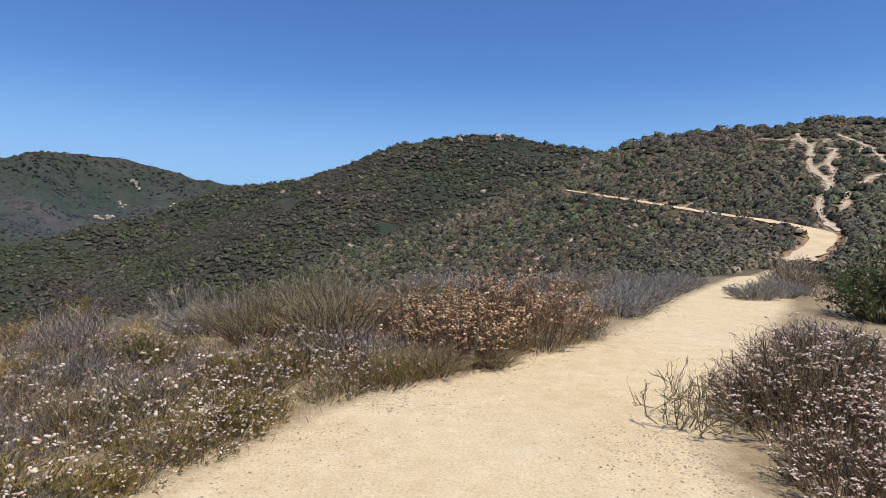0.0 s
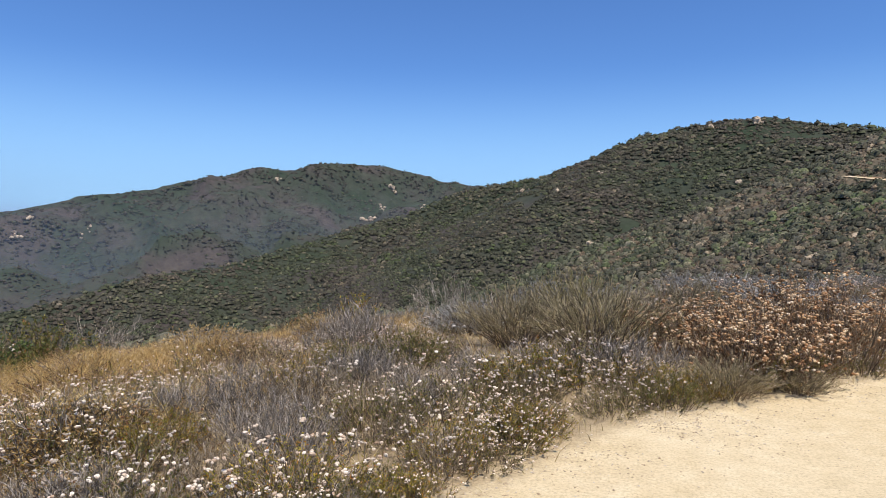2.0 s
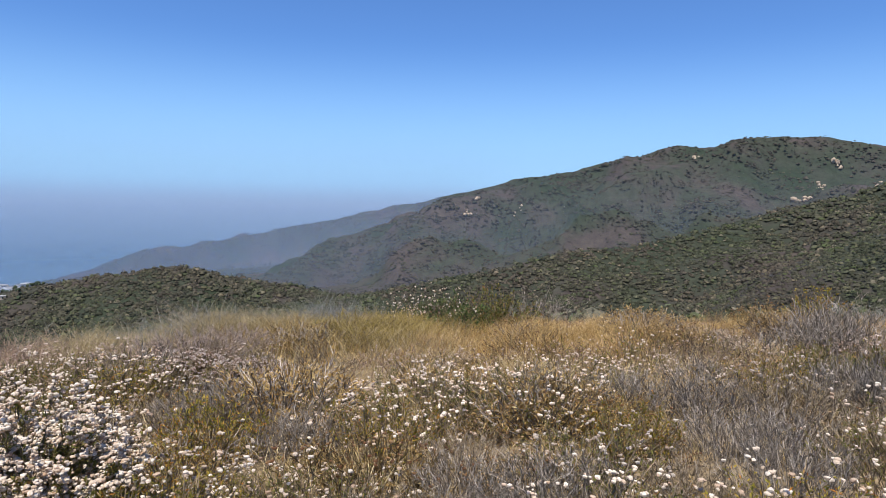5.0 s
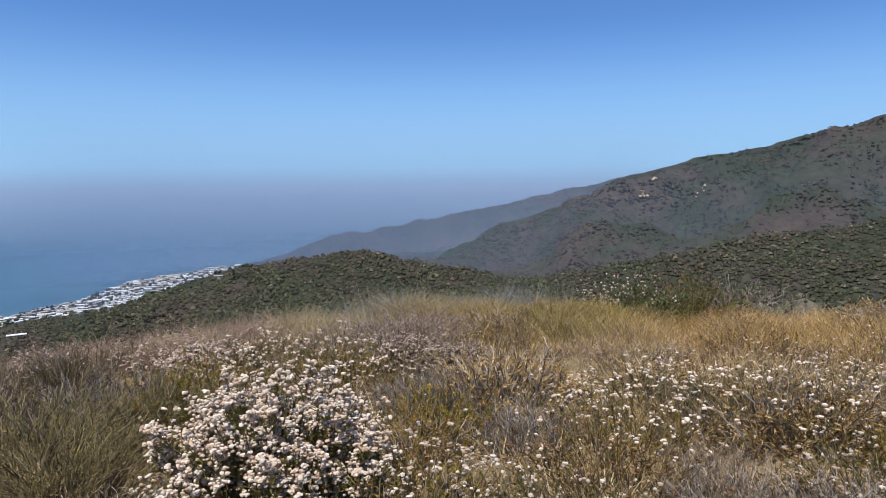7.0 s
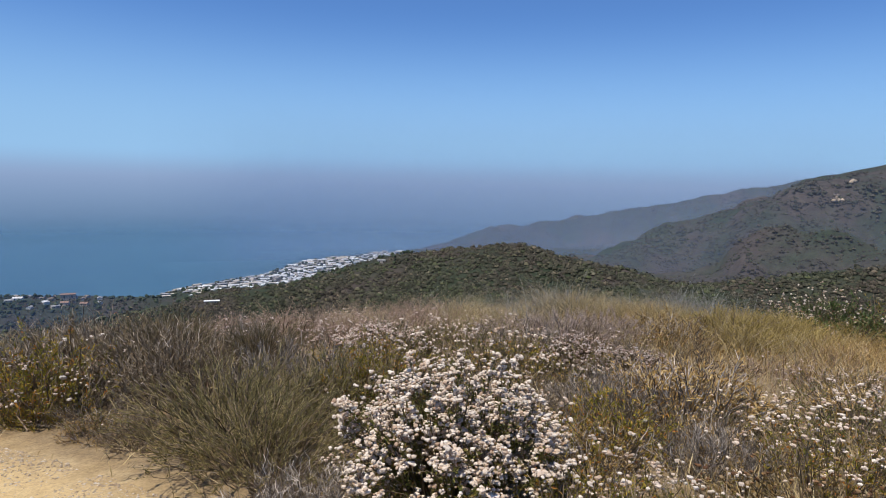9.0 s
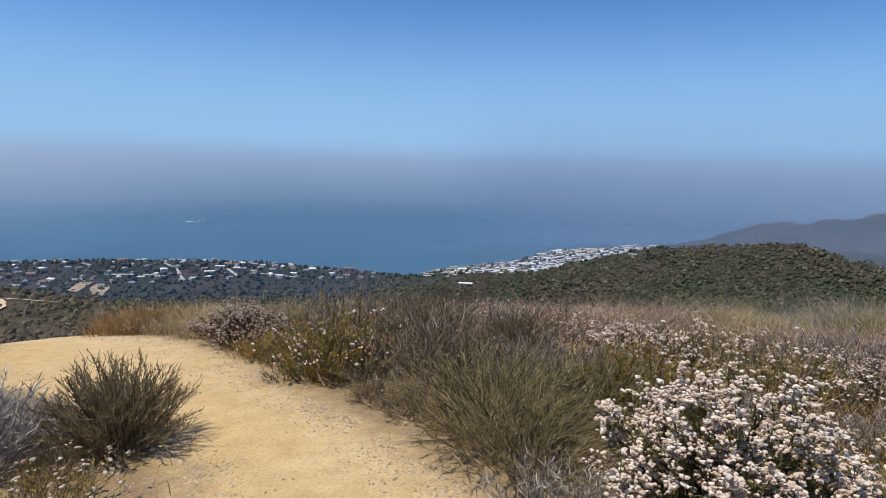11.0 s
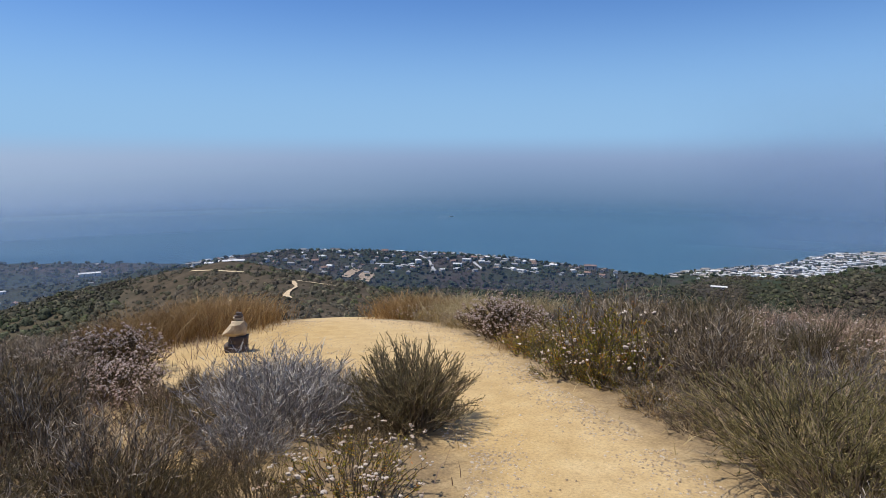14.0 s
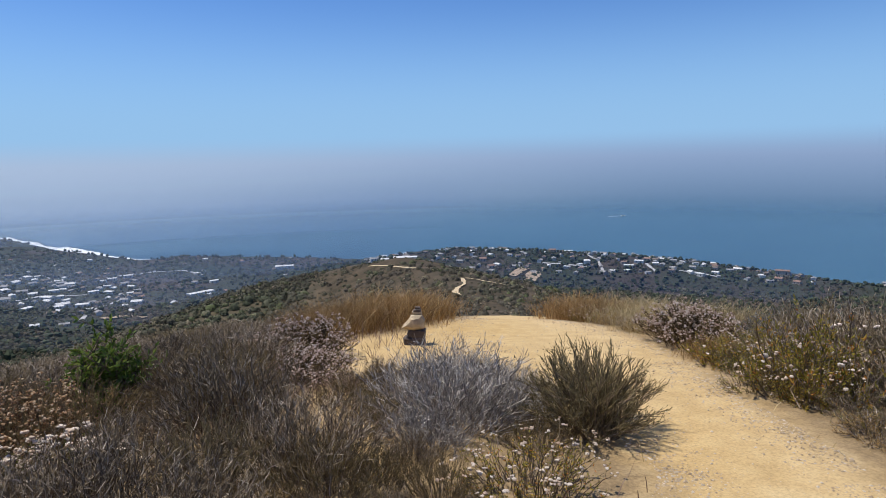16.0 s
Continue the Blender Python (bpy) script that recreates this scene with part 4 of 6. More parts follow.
def buckwheat(seed, rad, h, heads, leaf, flower, label, lod=1.0, size=0.0135, cluster=2, leaves=2600, stem=None, name="buckwheat_bush", full=ICO20, single=0, low=0.4, base=0.6, reach=0.10):
    """Low mound of small leaves with round flower heads on thin stalks."""
    rng = np.random.default_rng(seed)
    root = thing_root(name, label, "shrub", "shrubs on the hilltop")
    st = fan(rng, int(120 * lod), rad, h * 0.85, base, 4, 0.6, 0.022, low)
    sh = shoots(rng, st, int(320 * lod), 0.12, 0.4, 0.3, 3, 0.6)
    mass("stem_mass", *joined(tubes(st, 0.005, 0.002, rng), strips(sh, 0.003, 0.0017, rng)), stem or M_BARK, root)
    both = np.concatenate([st[:, 1:], sh])
    at, way = pick(rng, both, int(leaves * lod), 0.0, 0.95)
    mass("foliage", *blades(rng, at, way + rng.normal(0, 0.8, at.shape), rng.uniform(0.014, 0.036, len(at)), rng.uniform(0.003, 0.006, len(at))), leaf, root)
    n = int(heads * (0.6 + 0.4 * lod))
    i = rng.integers(0, len(both), n)
    foot = both[i, -1]
    tall = unit(rng.normal(0, 0.3, (n, 3)) + unit(foot * (0.8, 0.8, 0.3)) * 0.4 + (0, 0, 1.0)) * rng.uniform(0.02, reach, (n, 1)) * (h / 0.6)
    stalks = foot[:, None] + tall[:, None] * np.linspace(0, 1, 3)[None, :, None]
    top = foot + tall
    if single:  # the largest heads, each a part
        models = [mesh_of("flower_head", *lumps(rng, rng.normal(0, size * 0.9, (5, 3)) * (1, 1, 0.45), size * rng.uniform(0.7, 1.3, (5, 1)), ICO20, 0.3, 0.7), flower) for _ in range(6)]
        for j in range(min(single, n)):
            ob = new("flower_head", models[j % 6])
            ob.parent = root
            ob.matrix_basis = Matrix.LocRotScale(top[j], Euler((0, 0, 2.4 * j)), Vector((1, 1, 1)) * rng.uniform(0.8, 1.25))
        top = top[single:]
        n = len(top)
    c = np.repeat(top, cluster, 0) + rng.normal(0, size * 1.1, (n * cluster, 3)) * (1, 1, 0.5)
    s = size * rng.uniform(0.5, 1.35, (len(c), 1))
    mass("stalk_mass", *strips(stalks, 0.0018, 0.0013, rng), stem or M_BARK, root)
    mass("flower_mass", *lumps(rng, c, s, full, 0.3, 0.72), flower, root)
    return root


def sage(seed, rad, h, label, lod=1.0, mat=None, name="sage_bush"):
    rng = np.random.default_rng(seed)
    root = thing_root(name, label, "shrub", "shrubs on the hilltop")
    st = fan(rng, int(200 * lod), rad, h * 0.9, 0.5, 4, 0.6, 0.02, 0.5)
    sh = shoots(rng, st, int(700 * lod), 0.14, 0.5, 0.3, 3, 0.35)
    mass("stem_mass", *joined(tubes(st, 0.006, 0.003, rng), strips(sh, 0.0034, 0.002, rng)), M_GREY, root)
    at, way = pick(rng, np.concatenate([st[:, 1:], sh]), int(4200 * lod), 0.1, 1.0)
    mass("foliage", *blades(rng, at, way + rng.normal(0, 0.6, at.shape), rng.uniform(0.025, 0.05, len(at)), 0.006), mat or M_SAGE, root)
    return root


def leafy_bush(seed, rad, h, label, lod=1.0, big=0.06, heads=0, mat=None, name="leafy_bush"):
    rng = np.random.default_rng(seed)
    root = thing_root(name, label, "shrub", "shrubs on the hilltop")
    st = fan(rng, int(90 * lod), rad, h * 0.9, 0.3, 5, 0.5, 0.04, 0.35)
    sh = shoots(rng, st, int(420 * lod), 0.22 * h, 0.6, 0.3, 3, 0.3)
    mass("branch_mass", *joined(tubes(st, 0.012, 0.004, rng), tubes(sh, 0.004, 0.002, rng)), M_BARK, root)
    at, way = pick(rng, sh, int(3200 * lod), 0.0, 1.0)
    mass("foliage", *blades(rng, at, way + rng.normal(0, 0.9, at.shape), big * rng.uniform(0.7, 1.3, len(at)), big * 0.22), mat or M_LEAF, root)
    if heads:
        tip = sh[rng.integers(0, len(sh), heads), -1]
        c = np.repeat(tip, 4, 0) + rng.normal(0, 0.025, (heads * 4, 3))
        mass("flower_mass", *lumps(rng, c, rng.uniform(0.012, 0.026, len(c)), HEAD8, 0.3, 0.8), M_PINK, root)
    return root


def tuft(seed, rad, h, mat, label, n=900, name="grass_tuft", droop=0.6):
    """A bunch of dry grass blades."""
    rng = np.random.default_rng(seed)
    root = thing_root(name, label, "grass", "dry grass tufts")
    v, f = grass_blades(rng, np.stack([rng.normal(0, rad * 0.42, n), rng.normal(0, rad * 0.42, n), np.zeros(n)], -1), h * rng.uniform(0.5, 1.1, n), droop)
    mass("grass_mass", v, f, mat, root)
    return root


def grass_blades(rng, at, tall, droop=0.35, width=0.0028):
    n = len(at)
    lean = rng.normal(0, droop, (n, 2)) * tall[:, None]
    side = unit(np.concatenate([rng.normal(size=(n, 2)), np.zeros((n, 1))], -1)) * width * rng.uniform(0.6, 1.5, (n, 1))
    mid = at + np.concatenate([lean * 0.35, (tall * 0.55)[:, None]], -1)
    tip = at + np.concatenate([lean, tall[:, None]], -1)
    v = np.stack([at - side, at + side, mid + side * 0.8, mid - side * 0.8, tip], 1)
    f = np.array([(0, 1, 2), (0, 2, 3), (3, 2, 4)])
    return v.reshape(-1, 3), (f[None] + 5 * np.arange(n)[:, None, None]).reshape(-1, 3)


def ground_z(x, y):
    return float(height(np.array(float(x)), np.array(float(y))))


class Bank:
    """Models of one kind, put out in turn; the first model of each is placed itself, the next ones are copies."""

    def __init__(self, makers):
        self.makers, self.built, self.turn = makers, {}, 0

    def put(self, x, y, scale=1.0, tall=1.0, spin=0.0, choice=None):
        i = (self.turn if choice is None else choice) % len(self.makers)
        self.turn += 1
        m = Matrix.LocRotScale((x, y, ground_z(x, y) - 0.02), Euler((0, 0, spin)), (scale, scale, scale * tall))
        if i not in self.built:
            self.built[i] = self.makers[i]()
            self.built[i].matrix_basis = m
            return self.built[i]
        keep = self.built[i].scale.copy()
        self.built[i].scale = (1, 1, 1)
        ob = copy_thing(self.built[i], m)
        self.built[i].scale = keep
        return ob


OLIVE_L = "olive-green wiry broom bush with thin upright shoots"
TWIG_L = "grey leafless twiggy dead bush on dry soil"
WHITE_L = "green buckwheat bush dotted with white flower heads"
R, H = 0.6, 0.55  # usual model size: radius and height, metres
brooms = Bank([lambda: broom(11, 0.7, 0.75, M_OLIVE, OLIVE_L), lambda: broom(12, 0.7, 0.75, M_OLIVE, OLIVE_L)])
dark_brooms = Bank([lambda: broom(13, 0.7, 0.8, M_OLIVE_DARK, "dark brown dried broom bush with upright shoots")])
straw_brooms = Bank([lambda: broom(14, 0.6, 0.6, M_TAN, "straw-olive wiry bush beside the trail", 0.8)])
twigs = Bank([lambda: twig_bush(21, R, H, M_GREY, TWIG_L, 1.1, 0.04, thick=0.72, upright=0.68, spread=0.42), lambda: twig_bush(22, R, H, M_GREY, TWIG_L, 1.05, 0.06, thick=0.72, upright=0.65, spread=0.45), lambda: twig_bush(23, R, H, M_TWIG, "brown-grey leafless twiggy bush on dry soil", 1.2, thick=0.72, upright=0.68, spread=0.42)])
dark_twigs = Bank([lambda: twig_bush(24, 0.7, 0.6, M_GREYDARK, "dark brown bare twiggy bush", 1.25), lambda: twig_bush(25, 0.7, 0.6, M_GREYDARK, "dark brown bare twiggy bush", 1.1)])
whites = Bank([lambda: buckwheat(31, R, H, 78, M_GREEN, M_WHITE, WHITE_L, size=0.0128, cluster=3, reach=0.17), lambda: buckwheat(32, R, H, 72, M_YELLOW, M_WHITE, WHITE_L, size=0.0128, cluster=3, reach=0.17),
               lambda: buckwheat(33, R, H, 74, M_GREEN, M_WHITE, "olive-leaved buckwheat bush with cream flower heads", size=0.013, reach=0.17)])
greens = Bank([lambda: buckwheat(34, 0.42, 0.42, 6, M_YELLOW, M_WHITE, "small yellow-green subshrub turning orange", 0.8, leaves=4200),
               lambda: buckwheat(35, 0.42, 0.42, 3, M_GREEN, M_WHITE, "small olive-green subshrub on dry soil", 0.8, leaves=4200)])
pinks = Bank([lambda: buckwheat(36, R, H, 420, M_GREEN, M_PINK, "buckwheat mound covered in faded pinkish flower heads", 1.4, 0.011, 3, 3600)])
rusts = Bank([lambda: buckwheat(37, 0.8, 0.95, 340, M_RUST, M_TANHEAD, "tall buckwheat bush with rust-brown seed heads", 1.5, 0.0145, 3, 5200)])
rust_tops = Bank([lambda: buckwheat(38, 0.8, 0.95, 330, M_RUST, M_TANHEAD, "tall buckwheat bush with tan and rust seed heads", 1.4, 0.012, 3, 3600)])
SCRUB_L = "brown and grey twiggy scrub bush with sparse dry leaves"
scrubs = Bank([lambda: twig_bush(26, 0.55, 0.6, M_GREYDARK, SCRUB_L, 1.3, 0.03, "scrub_bush", 0.7, 0.75, 0.38, M_TWIG, M_SERE),
               lambda: twig_bush(27, 0.55, 0.6, M_GREYDARK, SCRUB_L, 1.25, 0.04, "scrub_bush", 0.7, 0.7, 0.42, M_TWIG),
               lambda: twig_bush(28, 0.55, 0.55, M_TWIG, SCRUB_L, 1.2, 0.03, "scrub_bush", 0.7, 0.75, 0.36, M_SERE, M_OLIVE_DARK)])
mounds = Bank([lambda: buckwheat(42, 0.6, 0.5, 1100, M_SERE, M_PINK, "rounded dark buckwheat mound covered in faded pink heads", 1.5, 0.009, 2, 5200, M_GREYDARK, low=0.8, base=0.4, reach=0.05)])
pales = Bank([lambda: broom(17, 0.65, 0.5, M_PALEPINK, "pale pinkish fine-stemmed mound in the field", 1.0, "pale_bush")])
ashes = Bank([lambda: twig_bush(29, 0.55, 0.5, M_ASH, "dense ash-grey twiggy bush on bare soil", 2.3, 0.03, "ashen_bush", 0.6, 0.72, 0.36)])
path_bushes = Bank([lambda: buckwheat(40, 0.8, 0.95, 240, M_SERE, M_PINK, "dark brown buckwheat bush with cream and tan heads beside the trail", 1.4, 0.0115, 3, 5200, M_BARK)])
creams = Bank([lambda: buckwheat(39, 0.42, 0.42, 110, M_GREEN, M_WHITE, "low buckwheat clump crowded with cream-white flower heads", 0.9, 0.0145, 5, 2600)])
golds = Bank([lambda: sage(15, 0.55, 0.42, "fine orange-gold dried subshrub in the dry grass", 0.7, M_GOLD, "dry_subshrub"),
              lambda: buckwheat(44, 0.5, 0.45, 90, M_GOLD, M_RUST, "dried orange-brown buckwheat with rust seed heads", 0.8, 0.010, 2, 2600, M_SERE)])
ymounds = Bank([lambda: broom(16, 0.6, 0.6, M_YGRASS, "fine yellow-green bushy mound in the dry grass", 1.0, "yellow_bush")])
sages = Bank([lambda: sage(41, 0.8, 0.55, "low grey-green sage bush at the trail edge")])
# lighter models for the back of the field
far_whites = Bank([lambda: buckwheat(51, R, H, 60, M_YELLOW, M_WHITE, "buckwheat bush with cream flower heads in the field", 0.35, 0.013, 2, 2000, full=HEAD8),
                   lambda: buckwheat(52, R, H, 45, M_GREEN, M_WHITE, "buckwheat bush with cream flower heads in the field", 0.35, 0.013, 2, 2000, full=HEAD8)])
far_twigs = Bank([lambda: twig_bush(53, R, H, M_GREY, "grey bare twiggy bush in the field", 0.4), lambda: twig_bush(54, R, H, M_GREYDARK, "brown bare twiggy bush in the field", 0.4)])
far_pinks = Bank([lambda: buckwheat(55, R, H, 150, M_PGRASS, M_PINK, "faded pinkish buckwheat bush in the field", 0.4, 0.013, 2, 1600, full=HEAD8)])

# --- along the trail uphill
rusts.put(0.25, 6.95, 0.95, 1.0, 0.3)
rust_tops.put(1.1, 7.9, 1.05, 1.1, 1.3)
rusts.put(0.75, 8.6, 1.1, 1.05, 2.3)
rust_tops.put(1.75, 8.75, 0.85, 1.0, 0.2)
rusts.put(-0.35, 8.0, 1.0, 0.95, 4.0)
straw_brooms.put(-0.05, 6.25, 0.8, 0.9, 0.4)
straw_brooms.put(0.55, 6.55, 0.6, 0.8, 2.4)
straw_brooms.put(-1.35, 7.9, 1.7, 1.05, 1.0)
straw_brooms.put(-2.5, 8.3, 1.5, 1.1, 2.2)
brooms.put(-1.9, 9.3, 1.4, 1.0, 3.0)
twigs.put(-0.9, 6.7, 1.0, 0.9, 0.2)
twigs.put(1.9, 8.4, 0.7, 0.8, 5.1)
for x, y, s, a in ((3.3, 11.6, 1.0, 0.1), (3.9, 12.9, 1.1, 1.7), (4.6, 14.4, 1.0, 3.0), (5.6, 16.2, 1.05, 4.4), (6.7, 18.4, 1.1, 0.8), (8.0, 15.9, 1.0, 5.0), (9.3, 17.2, 1.1, 2.0), (8.4, 21.5, 1.1, 2.6)):
    sages.put(x, y, s, 1.0, a)
twigs.put(10.8, 19.2, 1.7, 1.3, 0.7)
twigs.put(12.6, 22.5, 1.6, 1.2, 1.7)
sumac = leafy_bush(61, 1.15, 1.75, "dark green broad-leaved sumac bush with reddish flower spikes", 1.7, 0.085, 60, name="sumac_bush")
sumac.matrix_basis = pose(8.9, 12.6, ground_z(8.9, 12.6) - 0.03)
path_bushes.put(2.75, 4.55, 0.9, 0.8, 0.5)
path_bushes.put(3.25, 5.2, 1.05, 0.85, 1.5)
path_bushes.put(2.4, 3.55, 0.6, 0.85, 2.0)
path_bushes.put(3.5, 4.1, 1.0, 0.75, 3.0)
path_bushes.put(2.15, 2.85, 0.5, 0.75, 4.0)
path_bushes.put(2.75, 3.0, 0.8, 0.75, 5.0)
dark_twigs.put(2.6, 3.9, 0.7, 0.8, 2.1)
dark_twigs.put(2.75, 5.2, 0.9, 0.9, 0.3)
dark_twigs.put(3.9, 6.3, 1.1, 1.0, 0.9)
pinks.put(4.5, 7.2, 1.1, 0.9, 4.0)
sages.put(5.3, 8.6, 0.9, 0.9, 2.0)
dry = twig_bush(62, 0.45, 0.5, M_TAN, "sparse straw-coloured dry twigs leaning over the trail", 0.28, 0.1)
dry.matrix_basis = pose(1.95, 4.75, ground_z(1.95, 4.75) - 0.02)

# --- the trail towards the sea
big = buckwheat(63, 0.58, 0.74, 1700, M_GREEN, M_WHITE, "large rounded buckwheat bush thick with white flower heads", 2.2, 0.0098, 3, 8500, single=300, low=0.72, base=0.35, reach=0.07)
big.matrix_basis = pose(-4.55, 0.24, ground_z(-4.55, 0.24) - 0.02)
brooms.put(-5.15, -1.0, 1.12, 0.74, 0.4, 0)
brooms.put(-4.75, -0.72, 0.85, 0.8, 2.0, 1)
brooms.put(-5.75, -0.55, 0.9, 0.76, 3.1, 1)
lone = broom(64, 0.47, 0.60, M_OLIVE_DARK, "rounded olive-brown broom bush alone on the sandy trail edge", 1.6)
lone.matrix_basis = pose(-4.22, -3.05, ground_z(-4.22, -3.05) - 0.02)
dark_brooms.put(-7.2, -2.3, 1.05, 0.84, 0.9)
dark_brooms.put(-7.9, -2.5, 1.0, 0.85, 1.9)
dark_brooms.put(-7.6, -1.5, 0.9, 0.8, 2.9)
greens.put(-6.1, -2.7, 1.3, 1.2, 1.1, 0)
whites.put(-6.05, -2.75, 0.75, 1.0, 3.1, 1)
whites.put(-6.3, -2.5, 0.9, 1.0, 2.1, 2)
whites.put(-6.75, -3.45, 0.7, 0.8, 4.1, 2)
greens.put(-6.6, -3.75, 0.9, 0.8, 0.4, 0)
scrubs.put(-6.6, -2.05, 1.1, 0.95, 1.2)
scrubs.put(-7.3, -3.1, 1.2, 0.95, 3.2)
scrubs.put(-8.1, -3.7, 1.2, 0.9, 4.2)
scrubs.put(-6.2, -1.7, 1.0, 0.85, 0.2)
scrubs.put(-5.9, -2.15, 0.7, 0.6, 5.2)
mounds.put(-7.4, -4.75, 1.0, 0.95, 0.0)
sages.put(-8.5, -4.2, 0.8, 0.95, 1.2)
sages.put(-9.4, -4.6, 0.8, 0.9, 3.2)
far_pinks.put(-8.7, -1.9, 1.0, 0.75, 1.0)
far_pinks.put(-9.8, -2.6, 1.1, 0.75, 2.0)
far_twigs.put(-8.2, -3.0, 1.0, 0.9, 1.0)
twigs.put(-4.25, -0.42, 0.75, 0.75, 1.0)
twigs.put(-5.6, 0.3, 0.9, 0.85, 2.0)
twigs.put(-6.3, -0.9, 1.0, 0.95, 4.0)
# island of shrubs beside the cairn
ashes.put(-3.62, -3.72, 1.12, 0.92, 0.6)
ashes.put(-4.15, -3.45, 0.6, 0.8, 1.6)
ashes.put(-4.0, -3.6, 0.75, 0.85, 2.6)
ashes.put(-3.25, -3.4, 0.6, 0.8, 3.6)
ashes.put(-3.85, -4.1, 0.7, 1.0, 4.6)
dark_brooms.put(-3.75, -4.35, 0.4, 1.1, 1.6)
dark_brooms.put(-3.2, -4.0, 0.35, 1.0, 2.6)
for x, y, s in ((-2.75, -3.0, 0.35), (-2.55, -3.35, 0.4), (-2.95, -3.7, 0.35), (-2.9, -2.7, 0.4), (-3.1, -4.4, 0.35), (-3.0, -3.15, 0.3), (-3.55, -4.7, 0.35), (-3.7, -2.95, 0.35), (-2.6, -2.6, 0.3), (-3.75, -5.1, 0.3), (-3.35, -4.85, 0.3), (-4.2, -4.7, 0.3)):
    scrubs.put(x, y, s, 1.1, 7 * x, 2 if s > 0.32 else 0)
dark_brooms.put(-4.25, -4.25, 0.45, 0.75, 0.6)
whites.put(-3.3, -2.5, 0.72, 0.8, 3.3, 1)
scrubs.put(-2.3, -4.05, 0.9, 1.05, 0.1, 0)
scrubs.put(-2.45, -4.85, 0.7, 0.85, 2.2, 2)
dark_brooms.put(-2.9, -6.1, 0.6, 0.65, 1.4)
dark_brooms.put(-0.75, -6.3, 0.7, 0.9, 2.4)
mounds.put(-3.22, -5.3, 0.62, 1.0, 1.0)
mounds.put(-3.45, -6.15, 0.85, 1.0, 2.0)
creams.put(-1.38, -3.9, 0.8, 1.0, 1.0)
creams.put(-1.05, -4.05, 0.75, 0.95, 2.0)
creams.put(-2.32, -3.42, 0.3, 0.8, 3.0)
rusts.put(-1.22, -4.75, 0.5, 1.05, 1.2)
rusts.put(-0.85, -5.1, 0.5, 1.1, 3.2)
twigs.put(-1.75, -4.25, 0.6, 0.9, 0.4, 2)


def brown_scrub():
    """The thicket of dry scrub beside the sandy strip."""
    g = np.random.default_rng(45)
    for gx in np.arange(-3.4, 1.8, 0.46):
        for gy in np.arange(-9.4, -2.95, 0.46):
            x, y = gx + g.uniform(-0.2, 0.2), gy + g.uniform(-0.2, 0.2)
            s, tall, spin, roll = g.uniform(0.7, 1.0), g.uniform(0.85, 1.15), g.uniform(0, 6.28), g.uniform()
            if sandy(np.array(x), np.array(y)) > 0.36 or x < -2.55 + (max(y, -5.6) + 3.2) * 0.36:
                continue
            if min(math.hypot(x - a, y - b) - c for a, b, c in ((-1.72, -5.35, 0.5), (-3.22, -5.3, 0.45), (-3.3, -6.1, 0.5), (-1.3, -3.95, 0.5), (-2.3, -4.05, 0.4), (-2.95, -4.65, 0.42), (-2.75, -4.1, 0.3))) < 0:
                continue
            if y > -4.3:
                s *= 0.92
            tall *= float(np.clip(1.0 + (y + 4.3) * 0.15, 0.4, 1.0))
            (dark_brooms if roll < 0.1 else pinks if roll < 0.15 and y < -5.2 else scrubs).put(x, y, s * (0.8 if roll < 0.15 else 1.0), tall, spin)


brown_scrub()
greens.put(-2.7, -3.25, 0.5, 0.5, 0.0)
greenleaf = leafy_bush(65, 0.22, 0.74, "bright green leafy bush among brown scrub", 0.8, 0.055, 0, M_BRIGHT)
greenleaf.matrix_basis = pose(-1.72, -5.35, ground_z(-1.72, -5.35) - 0.02)
for x, y, s, a in ((-0.6, -8.6, 1.2, 0.3), (0.6, -7.8, 1.2, 1.3), (-2.8, -8.6, 1.1, 2.3), (0.2, -9.8, 1.2, 4.3), (-2.0, -9.8, 1.2, 5.3), (1.2, -6.4, 1.2, 2.9), (-3.6, -9.6, 1.0, 0.5)):
    far_twigs.put(x, y, s, 0.42, a, 1)

# --- the flowering field on the seaward side
rng = np.random.default_rng(77)


